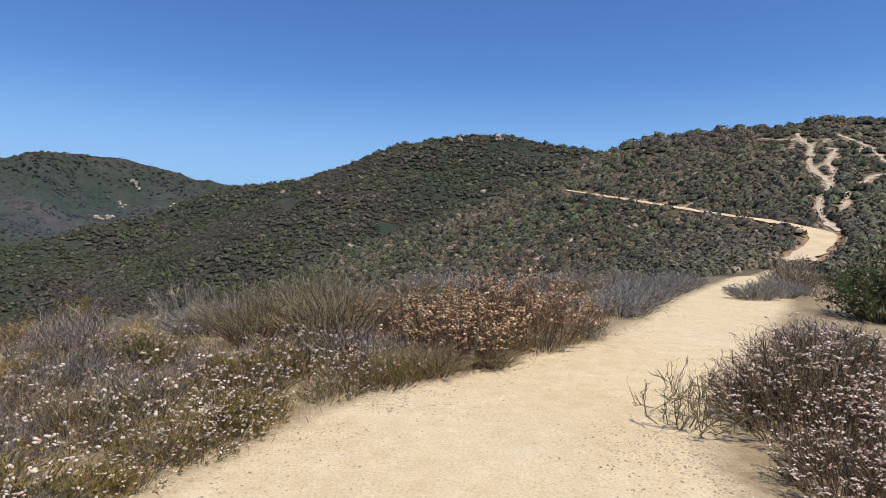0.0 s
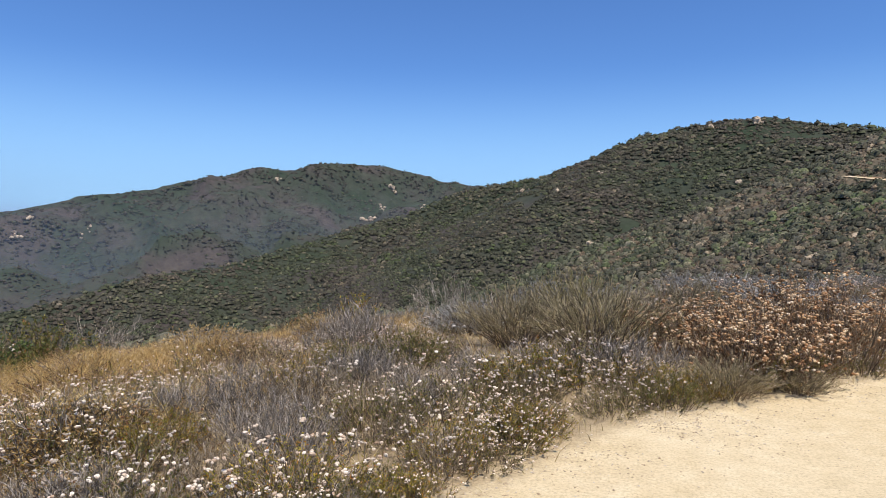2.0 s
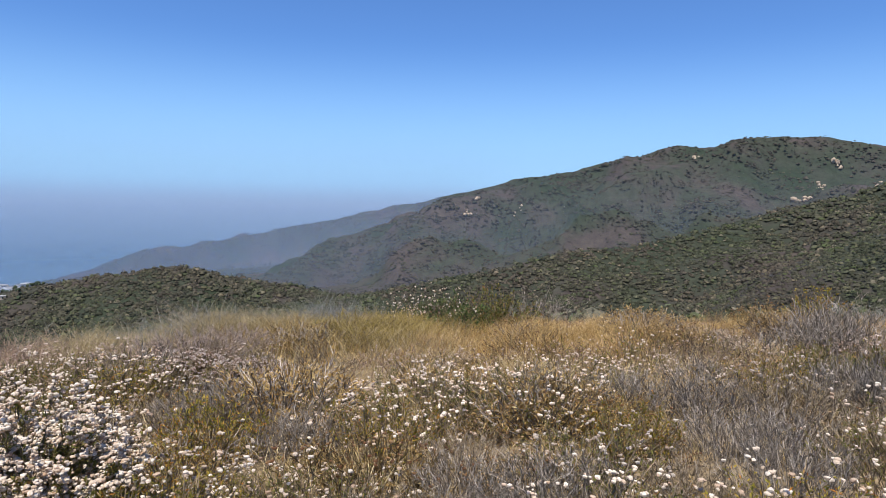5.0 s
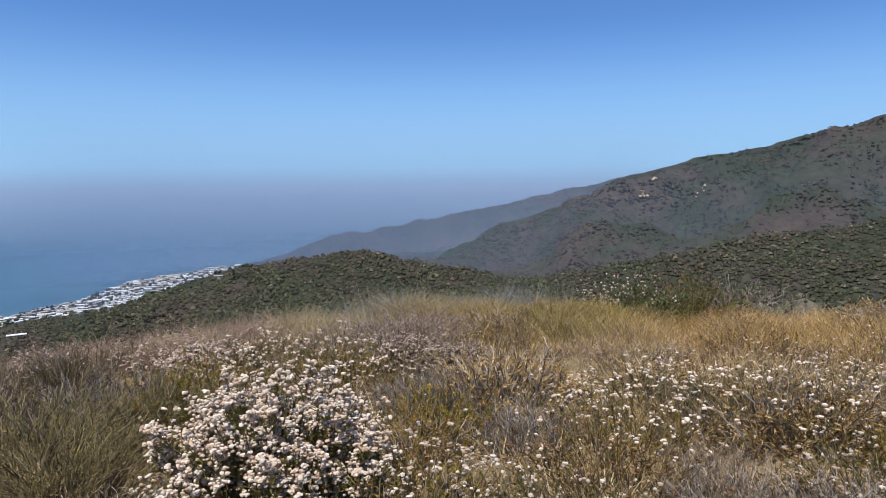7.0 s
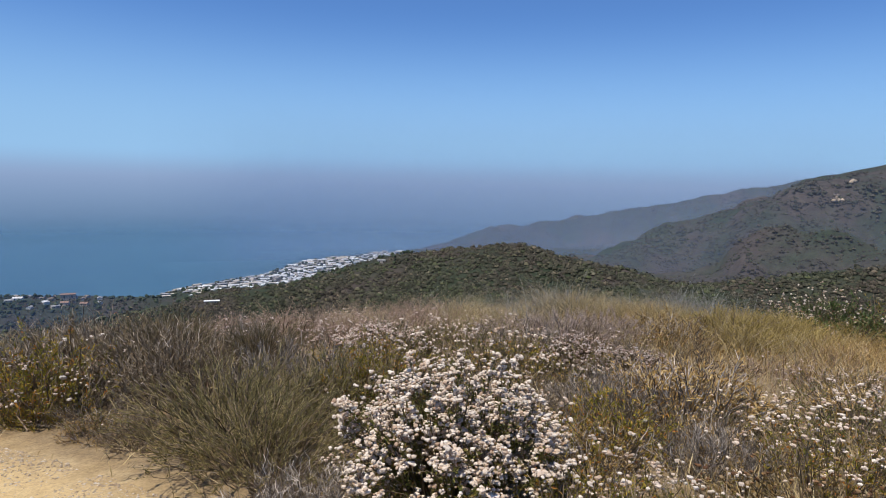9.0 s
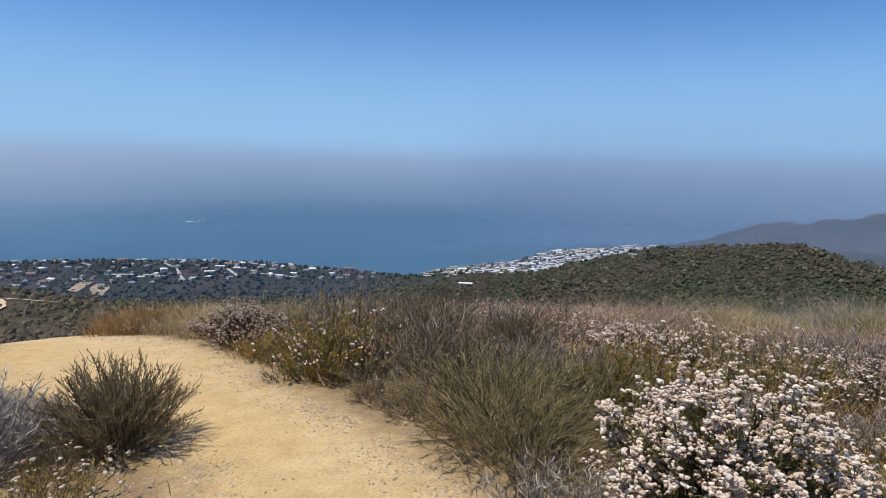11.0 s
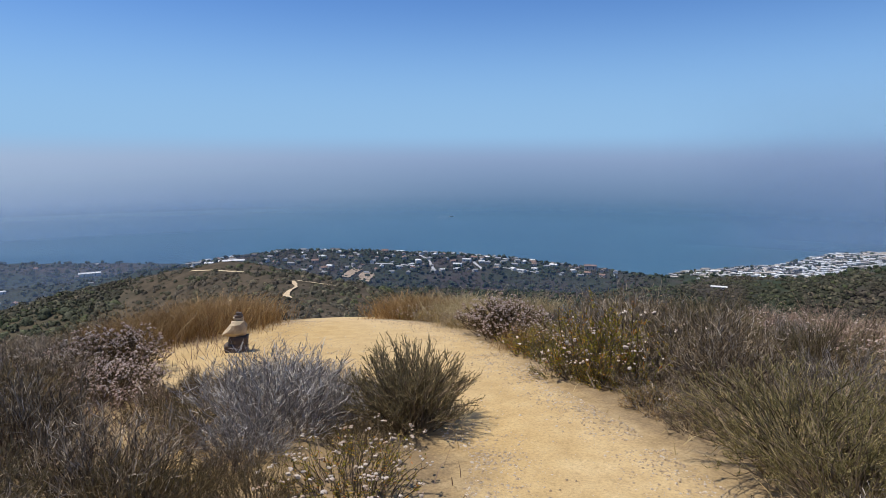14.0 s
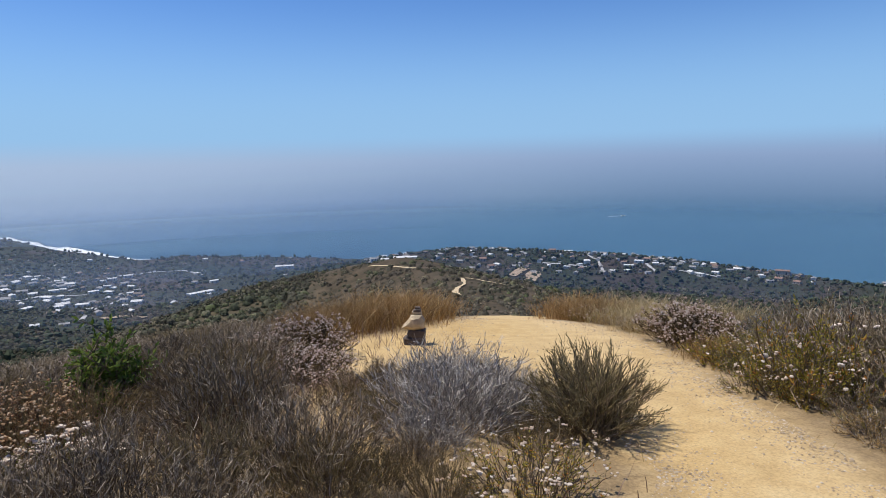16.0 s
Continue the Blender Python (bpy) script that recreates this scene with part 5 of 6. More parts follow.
def field():
    for gx in np.arange(-15.5, 0.0, 0.56):
        for gy in np.arange(-4.0, 15.5, 0.56):
            x, y = gx + rng.uniform(-0.27, 0.27), gy + rng.uniform(-0.27, 0.27)
            X, Y = np.array(x), np.array(y)
            d, half, side = along(X, Y, TRAIL)
            d = float(d - half)
            roll, s, a = rng.uniform(), rng.uniform(0.55, 1.05), rng.uniform(0, 6.28)
            zone = float(fbm(X, Y, 1.5, 2, 61))
            if side < 0 or d < 0.17 + 0.16 * s or math.hypot(x + 4.55, y - 0.08) < 0.8 or (y < -0.5 and x > -8.6) or math.hypot(x - 0.4, y - 7.6) < 1.7 or math.hypot(x + 1.8, y - 8.4) < 1.5:
                continue
            if d < 0.35:
                s *= 0.75
            elif d < 0.75:
                s *= 0.95
            if d < 3.6:
                if d < 1.4 and roll < 0.8:
                    if roll < 0.44:
                        whites.put(x, y, s, rng.uniform(0.85, 1.1), a)
                    elif roll < 0.68:
                        greens.put(x, y, 1.45 * s, rng.uniform(0.85, 1.1), a)
                    else:
                        twigs.put(x, y, 0.8 * s, rng.uniform(0.8, 1.05), a)
                elif zone > 0.12 and roll < 0.66:
                    whites.put(x, y, s, rng.uniform(0.8, 1.05), a)
                elif zone < -0.28 and roll < 0.66:
                    twigs.put(x, y, 0.85 * s, rng.uniform(0.8, 1.05), a)
                elif roll < 0.3:
                    greens.put(x, y, 1.45 * s, rng.uniform(0.8, 1.1), a)
                elif roll < 0.62:
                    whites.put(x, y, s, rng.uniform(0.75, 1.0), a)
                elif roll < 0.74:
                    golds.put(x, y, 1.1 * s, rng.uniform(0.8, 1.05), a)
                elif roll < 0.82:
                    scrubs.put(x, y, 0.9 * s, rng.uniform(0.65, 0.9), a)
                else:
                    twigs.put(x, y, 0.8 * s, rng.uniform(0.75, 1.0), a)
            elif d < 5.6:
                if roll < 0.34:
                    far_whites.put(x, y, s, rng.uniform(0.7, 1.0), a)
                elif roll < 0.6:
                    far_twigs.put(x, y, s, rng.uniform(0.7, 0.95), a)
                elif roll < 0.7 or y < 1.5:
                    far_pinks.put(x, y, s, rng.uniform(0.6, 0.9), a)
            elif y < 1.0 and roll < 0.46:
                (far_pinks if roll < 0.38 else far_twigs).put(x, y, 1.1 * s, rng.uniform(0.55, 0.85), a)
            elif roll < 0.05:
                far_twigs.put(x, y, s, 0.8, a)


def fringe():
    """Small plants that spill over the seaward edge of the trail."""
    for a, b in zip(TRAIL[7:12], TRAIL[8:13]):
        steps = int(np.hypot(*(b - a)[:2]) / 0.24)
        for i in range(steps):
            c = a + (b - a) * (i + rng.uniform(0, 1)) / steps
            run = (b - a)[:2] / np.hypot(*(b - a)[:2])
            off = c[2] + rng.uniform(0.1, 0.45)
            x, y = c[0] - run[1] * off, c[1] + run[0] * off
            if math.hypot(x + 4.55, y - 0.24) < 0.75 or y < -0.4:
                continue
            roll, s, spin = rng.uniform(), rng.uniform(0.4, 0.68), rng.uniform(0, 6.28)
            kind = greens if roll < 0.36 else whites if roll < 0.82 else twigs
            kind.put(x, y, s * (1.2 if kind is greens else 1.0), rng.uniform(0.75, 1.05), spin)


def seaward_fringe():
    """Low plants along the seaward edge of the trail as it runs down to the clearing."""
    g = np.random.default_rng(46)
    for a, b in zip(TRAIL[1:7], TRAIL[2:8]):
        run = (a - b)[:2] / np.hypot(*(a - b)[:2])
        steps = int(np.hypot(*(b - a)[:2]) / 0.24)
        for i in range(steps):
            c = a + (b - a) * (i + g.uniform(0, 1)) / steps
            off = c[2] + 0.2 + abs(g.normal(0, 0.45))
            x, y = c[0] + run[1] * off, c[1] - run[0] * off
            if sandy(np.array(x), np.array(y)) > 0.42 or y > -1.3 or y < -9 or math.hypot(x + 7.4, y + 4.7) < 0.6:
                continue
            roll, spin = g.uniform(), g.uniform(0, 6.28)
            s = g.uniform(0.45, 0.7) * (1.4 if off > c[2] + 0.55 else 1.0)
            kind = scrubs if roll < 0.24 else greens if roll < 0.5 else whites if roll < 0.72 else golds if roll < 0.88 else far_pinks
            kind.put(x, y, s, g.uniform(0.7, 1.0), spin)


fringe()
seaward_fringe()
field()


def uphill_brush():
    """Brush that closes the brow beyond the rust-coloured bushes."""
    g = np.random.default_rng(47)
    for _ in range(60):
        x, y = g.uniform(-4.5, 6.0), g.uniform(10.8, 22)
        d, half, side = along(np.array(x), np.array(y), TRAIL)
        if d - half < 1.3 or side < 0:
            continue
        kind = g.choice(4)
        (far_twigs, sages, straw_brooms, far_pinks)[kind].put(x, y, g.uniform(1.1, 1.7), g.uniform(0.7, 0.95), g.uniform(0, 6.28))


uphill_brush()
twigs.put(-4.9, 8.3, 1.15, 1.1, 0.3)
twigs.put(-4.8, 8.2, 1.1, 1.0, 2.3, 1)
sages.put(-3.7, 9.6, 1.0, 0.9, 0.8)
for x, y, s, tall in ((-9.5, 4.1, 1.15, 0.85), (-10.1, 4.7, 1.1, 0.8), (-8.9, 4.0, 0.9, 0.8), (-11.2, 7.0, 1.0, 0.9), (-10.8, 5.6, 1.0, 0.9)):
    ymounds.put(x, y, s, tall, 3 * x)
for x, y, s, tall in ((-9.3, 3.3, 1.3, 1.1), (-8.8, 2.9, 1.0, 0.9), (-5.95, 3.5, 1.1, 1.0), (-5.6, 3.8, 0.9, 0.9), (-4.4, 4.9, 0.9, 0.9), (-7.0, 5.4, 1.2, 0.9), (-8.2, 6.4, 1.3, 0.9), (-6.4, 7.4, 1.3, 1.0), (-7.6, 8.2, 1.4, 1.1),
                      (-9.4, 7.4, 1.4, 1.0), (-8.8, 9.6, 1.5, 1.1), (-10.6, 8.4, 1.4, 1.0), (-7.2, 4.2, 1.0, 0.8), (-10.4, 2.6, 1.2, 0.8), (-6.0, 9.4, 1.3, 1.1), (-7.0, 10.6, 1.4, 1.2), (-4.9, 3.0, 0.8, 1.0), (-3.7, 3.6, 0.8, 0.9), (-5.2, 2.0, 0.8, 1.0), (-3.2, 5.0, 0.9, 0.9), (-6.4, 2.4, 0.9, 0.9), (-4.6, 6.2, 0.9, 0.9), (-2.9, 3.0, 0.7, 0.9), (-6.6, 0.9, 0.8, 0.9)):
    golds.put(x, y, s, 0.72 * tall, 5 * x + y)
for x, y, s, tall in ((-8.5, 1.7, 1.1, 0.9), (-8.9, 1.2, 1.0, 0.85), (-9.1, 2.3, 1.1, 0.8)):
    pales.put(x, y, s, tall, 4 * x)
for x, y, s, tall in ((-7.3, 1.5, 0.8, 0.95), (-7.0, 2.0, 0.7, 0.9), (-8.1, -0.4, 0.9, 0.85)):
    mounds.put(x, y, s, tall, 4 * x)
dead = twig_bush(66, 0.9, 1.25, M_GREY, "tall pale dead bush with bare branches", 0.45, 0.12)
dead.matrix_basis = pose(-5.6, 13.6, ground_z(-5.6, 13.6))
sages.put(-4.9, 13.2, 0.9, 1.0, 0.4)
sages.put(-6.6, 13.9, 0.8, 0.9, 2.4)
yellow = leafy_bush(67, 0.55, 0.8, "leafy bush with pale yellow-green tips in the dry grass", 0.35, 0.05, 0, M_YELLOW)
yellow.matrix_basis = pose(-6.6, 11.2, ground_z(-6.6, 11.2))
dark8 = buckwheat(68, 1.0, 0.95, 150, M_LEAF, M_WHITE, "dark buckwheat bush with white heads on the brow of the hill", 1.6, 0.02, 2, 9000, full=HEAD8)
dark8.matrix_basis = pose(-11.9, 6.9, ground_z(-11.9, 6.9)) @ Matrix.Diagonal((0.95, 0.95, 1.12, 1))
dark_leaf = leafy_bush(71, 0.85, 0.9, "dense dark green bush on the brow of the hill", 1.1, 0.07)
dark_leaf.matrix_basis = pose(-11.7, 7.3, ground_z(-11.7, 7.3)) @ Matrix.Diagonal((1, 1, 1.05, 1))
leaf8 = leafy_bush(69, 1.3, 1.0, "spreading light green leafy bush on the brow of the hill", 1.1, 0.075, 0, M_GREEN)
leaf8.matrix_basis = pose(-11.5, 8.2, ground_z(-11.5, 8.2)) @ Matrix.Diagonal((0.8, 0.8, 1.0, 1))
dead8 = twig_bush(70, 1.2, 1.2, M_GREY, "pale dead bush with bare branches on the brow", 0.35, 0.14)
dead8.matrix_basis = pose(-11.6, 9.4, ground_z(-11.6, 9.4)) @ Matrix.Diagonal((1, 1, 0.85, 1))

# --- dry grass
def grass_area(name, seed, n, cx, cy, rx, ry, tall, mat, label, gap=0.25):
    g = np.random.default_rng(seed)
    q = int(n * 2.2)
    x, y = cx + rx * g.normal(0, 0.5, q), cy + ry * g.normal(0, 0.5, q)
    d, half, _ = along(x, y, TRAIL)
    keep = (d > half + gap) & (fbm(x, y, 1.1, 2, seed) > -0.35)
    x, y = x[keep][:n], y[keep][:n]
    z = height(x, y) - 0.02
    tall = tall * np.clip(0.75 + 0.55 * fbm(x, y, 0.9, 2, seed + 3), 0.3, 1.4)
    v, f = grass_blades(g, np.stack([x, y, z], -1), tall * g.uniform(0.4, 1.15, len(x)), 0.7, 0.0026)
    return tagged(new(name, mesh_of(name, v, f, mat)), label, "grass", kind="stuff")


grass_area("golden_grass", 81, 42000, -9.0, 8.2, 4.8, 4.4, 0.31, M_GOLD, "golden dry grass on the brow of the hill")
grass_area("orange_grass", 80, 16000, -11.0, 4.9, 2.6, 2.6, 0.33, M_GOLD, "orange-brown dry grass on the brow of the hill")
grass_area("straw_grass", 82, 32000, -12.0, 2.4, 3.6, 3.6, 0.46, M_STRAW, "pale straw grass on the seaward brow")
grass_area("yellow_grass", 83, 8000, -10.8, 4.9, 1.8, 1.6, 0.44, M_YGRASS, "yellow-green grass on the brow")
grass_area("mixed_grass", 88, 16000, -8.6, 7.0, 5.0, 4.6, 0.29, M_PGRASS, "brownish dry stalks mixed into the golden grass")
grass_area("pale_stalks", 89, 5000, -13.6, 3.8, 2.2, 3.0, 0.75, M_SAGE, "pale grey dead stalks on the brow")
grass_area("pink_brush", 84, 9000, -11.0, -1.6, 3.0, 2.4, 0.42, M_PGRASS, "low pinkish dry brush on the brow")
grass_area("field_grass", 85, 11000, -5.5, 4.0, 4.0, 5.0, 0.24, M_STRAW, "sparse dry grass between the shrubs", 0.02)
grass_area("verge_grass", 86, 3500, -1.0, 7.0, 3.0, 4.0, 0.13, M_STRAW, "sparse dry grass along the trail", -0.1)
grass_area("brown_grass", 87, 6000, -2.0, -6.0, 3.0, 4.0, 0.26, M_PGRASS, "sparse brown dry grass under the bushes", 0.0)
tufts = Bank([lambda: tuft(91, 0.75, 0.4, M_RUSSET, "bunch of orange-brown dry grass by the clearing", 2200), lambda: tuft(92, 0.75, 0.34, M_STRAW, "bunch of straw-coloured dry grass by the clearing", 2000)])
for x, y, s, c in ((-5.3, -8.2, 1.1, 0), (-6.2, -9.0, 1.0, 0), (-4.5, -7.9, 1.0, 0), (-5.8, -8.5, 1.0, 0), (-3.9, -7.4, 0.8, 0), (-8.6, -7.4, 1.0, 0), (-9.2, -8.2, 1.1, 0), (-8.5, -6.4, 0.9, 1),
                   (-9.6, -7.0, 1.2, 1), (-7.9, -5.6, 0.7, 1), (-6.9, -4.0, 0.5, 0), (-10.2, -8.0, 1.2, 1), (-10.2, -6.2, 1.2, 1)):
    tufts.put(x, y, s, 1.0, 2.1 * x, c)

# --- gravel on the trail
def build_gravel():
    g = np.random.default_rng(93)
    q = 60000
    s = g.uniform(0, 1, q)
    k = g.integers(2, 13, q)
    a, b = TRAIL[k], TRAIL[k + 1]
    c = a + (b - a) * s[:, None]
    run = unit((b - a)[:, :2])
    off = np.sign(g.normal(size=q)) * c[:, 2] * (1.05 - np.abs(g.normal(0, 0.35, q)))
    x, y = c[:, 0] - run[:, 1] * off, c[:, 1] + run[:, 0] * off
    keep = sandy(x, y) > 0.2
    x, y = x[keep][:26000], y[keep][:26000]
    size = 0.0032 + 0.0085 * g.uniform(0, 1, len(x)) ** 4
    v, f = lumps(g, np.stack([x, y, height(x, y) + size * 0.2], -1), size, HEAD8, 0.35, 0.6)
    tagged(new("gravel", mesh_of("gravel", v, f, M_PEBBLE)), "small pale stones scattered over the sandy trail", "gravel", kind="stuff")


build_gravel()


# --- the cairn
def stone(seed, sx, sy, sz, chip=0.16):
    """An angular chipped slab."""
    g = np.random.default_rng(seed)
    bm = bmesh.new()
    bmesh.ops.create_cube(bm, size=2.0)
    bmesh.ops.subdivide_edges(bm, edges=bm.edges[:], cuts=2, use_grid_fill=True)
    for v in bm.verts:
        p = v.co.normalized() * 1.25
        v.co = v.co.lerp(p, 0.4)
        v.co += Vector(g.normal(0, chip * 0.5, 3))
        v.co = Vector((v.co.x * sx, v.co.y * sy, v.co.z * sz))
    bmesh.ops.bevel(bm, geom=bm.edges[:], offset=min(sx, sy, sz) * 0.08, segments=1, affect="EDGES")
    bmesh.ops.triangulate(bm, faces=bm.faces[:])
    v = np.array([p.co[:] for p in bm.verts])
    bm.verts.index_update()
    f = np.array([[q.index for q in p.verts] for p in bm.faces])
    bm.free()
    return v, f


def pointed_slab(seed, depth, outline):
    """A thick slab cut to an outline, narrower at its two faces."""
    g = np.random.default_rng(seed)
    rings, n = [], len(outline)
    mid = np.mean(outline, axis=0)
    for y, s in ((-1.0, 0.62), (-0.55, 0.95), (0.5, 1.0), (1.0, 0.6)):
        p = mid + (np.array(outline) - mid) * s + g.normal(0, 0.005, (n, 2))
        rings.append(np.stack([p[:, 0], np.full(n, y * depth) + g.normal(0, 0.008, n), p[:, 1]], -1))
    v = np.concatenate(rings + [[(mid[0], -depth * 1.08, mid[1])], [(mid[0], depth * 1.08, mid[1])]])
    f = []
    for k in range(3):
        for i in range(n):
            a, b = k * n + i, k * n + (i + 1) % n
            f += [(a, b, b + n), (a, b + n, a + n)]
    for i in range(n):
        f += [(4 * n, (i + 1) % n, i), (4 * n + 1, 3 * n + i, 3 * n + (i + 1) % n)]
    return v, np.array(f)


def cairn(x, y):
    z = ground_z(x, y)
    root = tagged(new("cairn"), "stacked stone cairn on the sandy clearing", "cairn")
    root.matrix_basis = pose(x, y, z, 0, 0, 0)
    # seed, half sizes, place, tilt, material
    for seed, (sx, sy, sz), at, tilt, mat, label in (
            (1, (0.112, 0.095, 0.05), (0.02, 0.0, 0.045), 2, M_STONE_DARK, "dark flat base stone"),
            (2, (0.093, 0.085, 0.045), (-0.012, 0.01, 0.13), -4, M_STONE_DARK, "dark brown block"),
            (3, (0.135, 0.11, 0.098), (-0.005, 0.0, 0.255), 4, M_STONE, "wide tan slab with a pointed side"),
            (4, (0.05, 0.045, 0.018), (-0.035, -0.01, 0.352), -6, M_STONE, "small flat tan stone"),
            (5, (0.040, 0.036, 0.016), (-0.03, 0.0, 0.38), 5, M_STONE_DARK, "small dark stone"),
            (6, (0.028, 0.024, 0.016), (-0.036, 0.0, 0.405), -8, M_STONE_DARK, "small dark stone")):
        if seed == 3:
            v, f = pointed_slab(3, sy, [(0.155, -0.04), (0.11, 0.0), (0.065, 0.045), (0.055, 0.07), (0.01, 0.085), (-0.075, 0.08), (-0.1, 0.0), (-0.075, -0.075), (0.02, -0.08)])
        else:
            v, f = stone(seed, sx, sy, sz)
        a = radians(tilt)
        # the slab widens across the line of the clearing
        turn = Matrix.Rotation(radians(-35), 4, "Z") @ Matrix.Rotation(a, 4, "Y")
        v = np.array([(turn @ Vector(p))[:] for p in v]) + np.array(at)
        part("stone", v, f, mat, root, label)
    return root


cairn(-4.75, -6.28)

# ---- the coast: town, mobile homes, trees, surf, boat ----
def gable(w, d, wall, roof, over=0.5, flat=False):
    """Walls and roof of a small house, as two pieces."""
    x, y = w / 2, d / 2
    v = [(-x, -y, -6), (x, -y, -6), (x, y, -6), (-x, y, -6), (-x, -y, wall), (x, -y, wall), (x, y, wall), (-x, y, wall), (-x, 0, wall + roof), (x, 0, wall + roof)]
    f = [(0, 1, 5), (0, 5, 4), (2, 3, 7), (2, 7, 6), (1, 2, 6), (1, 6, 5), (3, 0, 4), (3, 4, 7), (5, 6, 9), (7, 4, 8)]
    X, Y, t = x + over, y + over, 0.35
    drop = roof * over / y
    r = [(-X, -Y, wall - drop), (X, -Y, wall - drop), (X, 0, wall + roof), (-X, 0, wall + roof), (X, Y, wall - drop), (-X, Y, wall - drop)]
    r += [(a, b, c + t) for a, b, c in r]
    g = [(0, 2, 1), (0, 3, 2), (3, 4, 2), (3, 5, 4), (6, 7, 8), (6, 8, 9), (9, 8, 10), (9, 10, 11), (0, 1, 7), (0, 7, 6), (4, 5, 11), (4, 11, 10), (1, 2, 8), (1, 8, 7), (2, 4, 10), (2, 10, 8), (3, 0, 6), (3, 6, 9), (5, 3, 9), (5, 9, 11)]
    return (v, f), (r, g)


M_WALLS = [plain("white_stucco", (0.72, 0.69, 0.63), 0.9, 0.1, 0.3), plain("tan_stucco", (0.50, 0.42, 0.33), 0.9, 0.15, 0.3), plain("grey_siding", (0.36, 0.35, 0.34), 0.9, 0.15, 0.3)]
M_ROOFS = [plain("white_roof", (0.68, 0.665, 0.64), 0.7, 0.1, 0.3), plain("grey_roof", (0.30, 0.29, 0.28), 0.9, 0.2, 0.3), plain("clay_roof", (0.26, 0.16, 0.115), 0.9, 0.25, 0.3), plain("brown_roof", (0.19, 0.15, 0.12), 0.9, 0.2, 0.3), plain("tan_roof", (0.44, 0.385, 0.32), 0.9, 0.2, 0.3)]
M_WINDOW = plain("dark_window_glass", (0.03, 0.04, 0.05), 0.1, 0.1, 1.0)


def house_model(w, d, wall, roof, wm, rm, label, name="house", category="house", group="houses of the coastal town"):
    root = tagged(new(name), label, category, group)
    a, b = gable(w, d, wall, roof)
    part("wall", *a, M_WALLS[wm], root)
    part("roof", *b, M_ROOFS[rm], root)
    for s in (-1, 1):
        for u in (-0.25, 0.25):
            q, yy = w * u, s * (d / 2 + 0.06)
            v = [(q - 0.9, yy, wall * 0.35), (q + 0.9, yy, wall * 0.35), (q + 0.9, yy, wall * 0.8), (q - 0.9, yy, wall * 0.8)]
            v += [(x, y - s * 0.2, z) for x, y, z in v]
            f = [(0, 1, 2), (0, 2, 3), (4, 6, 5), (4, 7, 6), (0, 4, 5), (0, 5, 1), (2, 6, 7), (2, 7, 3), (1, 5, 6), (1, 6, 2), (0, 3, 7), (0, 7, 4)]
            part("window", v, f, M_WINDOW, root)
    return root


class Houses:
    def __init__(self, makers):
        self.makers, self.built = makers, {}

    def put(self, i, x, y, z, spin, s=1.0):
        m = Matrix.LocRotScale((x, y, z), Euler((0, 0, spin)), (s, s, s))
        if i not in self.built:
            self.built[i] = self.makers[i]()
            self.built[i].matrix_basis = m
        else:
            keep = self.built[i].scale.copy()
            self.built[i].scale = (1, 1, 1)
            copy_thing(self.built[i], m)
            self.built[i].scale = keep


town = Houses([lambda: house_model(15, 10, 6, 2.2, 0, 1, "white stucco house with a grey roof on the coastal hill"),
               lambda: house_model(17, 11, 5, 2.0, 0, 0, "low white house with a pale roof on the coastal hill"),
               lambda: house_model(14, 10, 6, 2.4, 1, 2, "tan stucco house with a clay tile roof"),
               lambda: house_model(13, 9, 5.5, 2.2, 2, 3, "grey house with a brown roof among trees"),
               lambda: house_model(18, 12, 6.5, 0.8, 0, 0, "flat-roofed white house on the coastal hill"),
               lambda: house_model(16, 9, 5, 2.0, 1, 1, "tan house with a grey roof among trees")])
rng = np.random.default_rng(101)


def scatter_houses(n, az, r, gap, big, mixed):
    taken, k = [], 0
    while len(taken) < n and k < 6000:
        k += 1
        a, d = rng.uniform(*az), rng.uniform(*r)
        x, y = d * math.cos(radians(a)), d * math.sin(radians(a))
        shore = float(np.interp(a, SHORE_AZ, SHORE_R))
        z = ground_z(x, y)
        if z < SEA + 5 or d > shore - 45 or any((x - p) ** 2 + (y - q) ** 2 < gap * gap for p, q in taken):
            continue
        taken.append((x, y))
        town.put(int(rng.choice(mixed)), x, y, z - 1.2, radians(a + rng.choice([0, 90]) + rng.normal(0, 22)), rng.uniform(*big))


scatter_houses(190, (207, 246), (1210, 1440), 17, (0.6, 1.0), [0, 0, 1, 2, 3, 3, 4, 5, 5])
scatter_houses(70, (250, 284), (950, 1950), 21, (0.5, 0.9), [0, 1, 2, 3, 3, 4, 5, 5])
scatter_houses(130, (265, 284), (1050, 1500), 17, (0.6, 1.1), [0, 1, 1, 4, 4, 5, 3])

mobile = Houses([lambda: house_model(17, 7, 3.2, 1.0, 0, 0, "white mobile home with a pale roof near the shore", "mobile_home", "mobile home", "mobile homes on the bluff"),
                 lambda: house_model(17, 7.5, 3.2, 1.1, 1, 4, "tan mobile home with a tan roof near the shore", "mobile_home", "mobile home", "mobile homes on the bluff"),
                 lambda: house_model(16, 7, 3.2, 1.0, 2, 1, "grey mobile home near the shore", "mobile_home", "mobile home", "mobile homes on the bluff")])


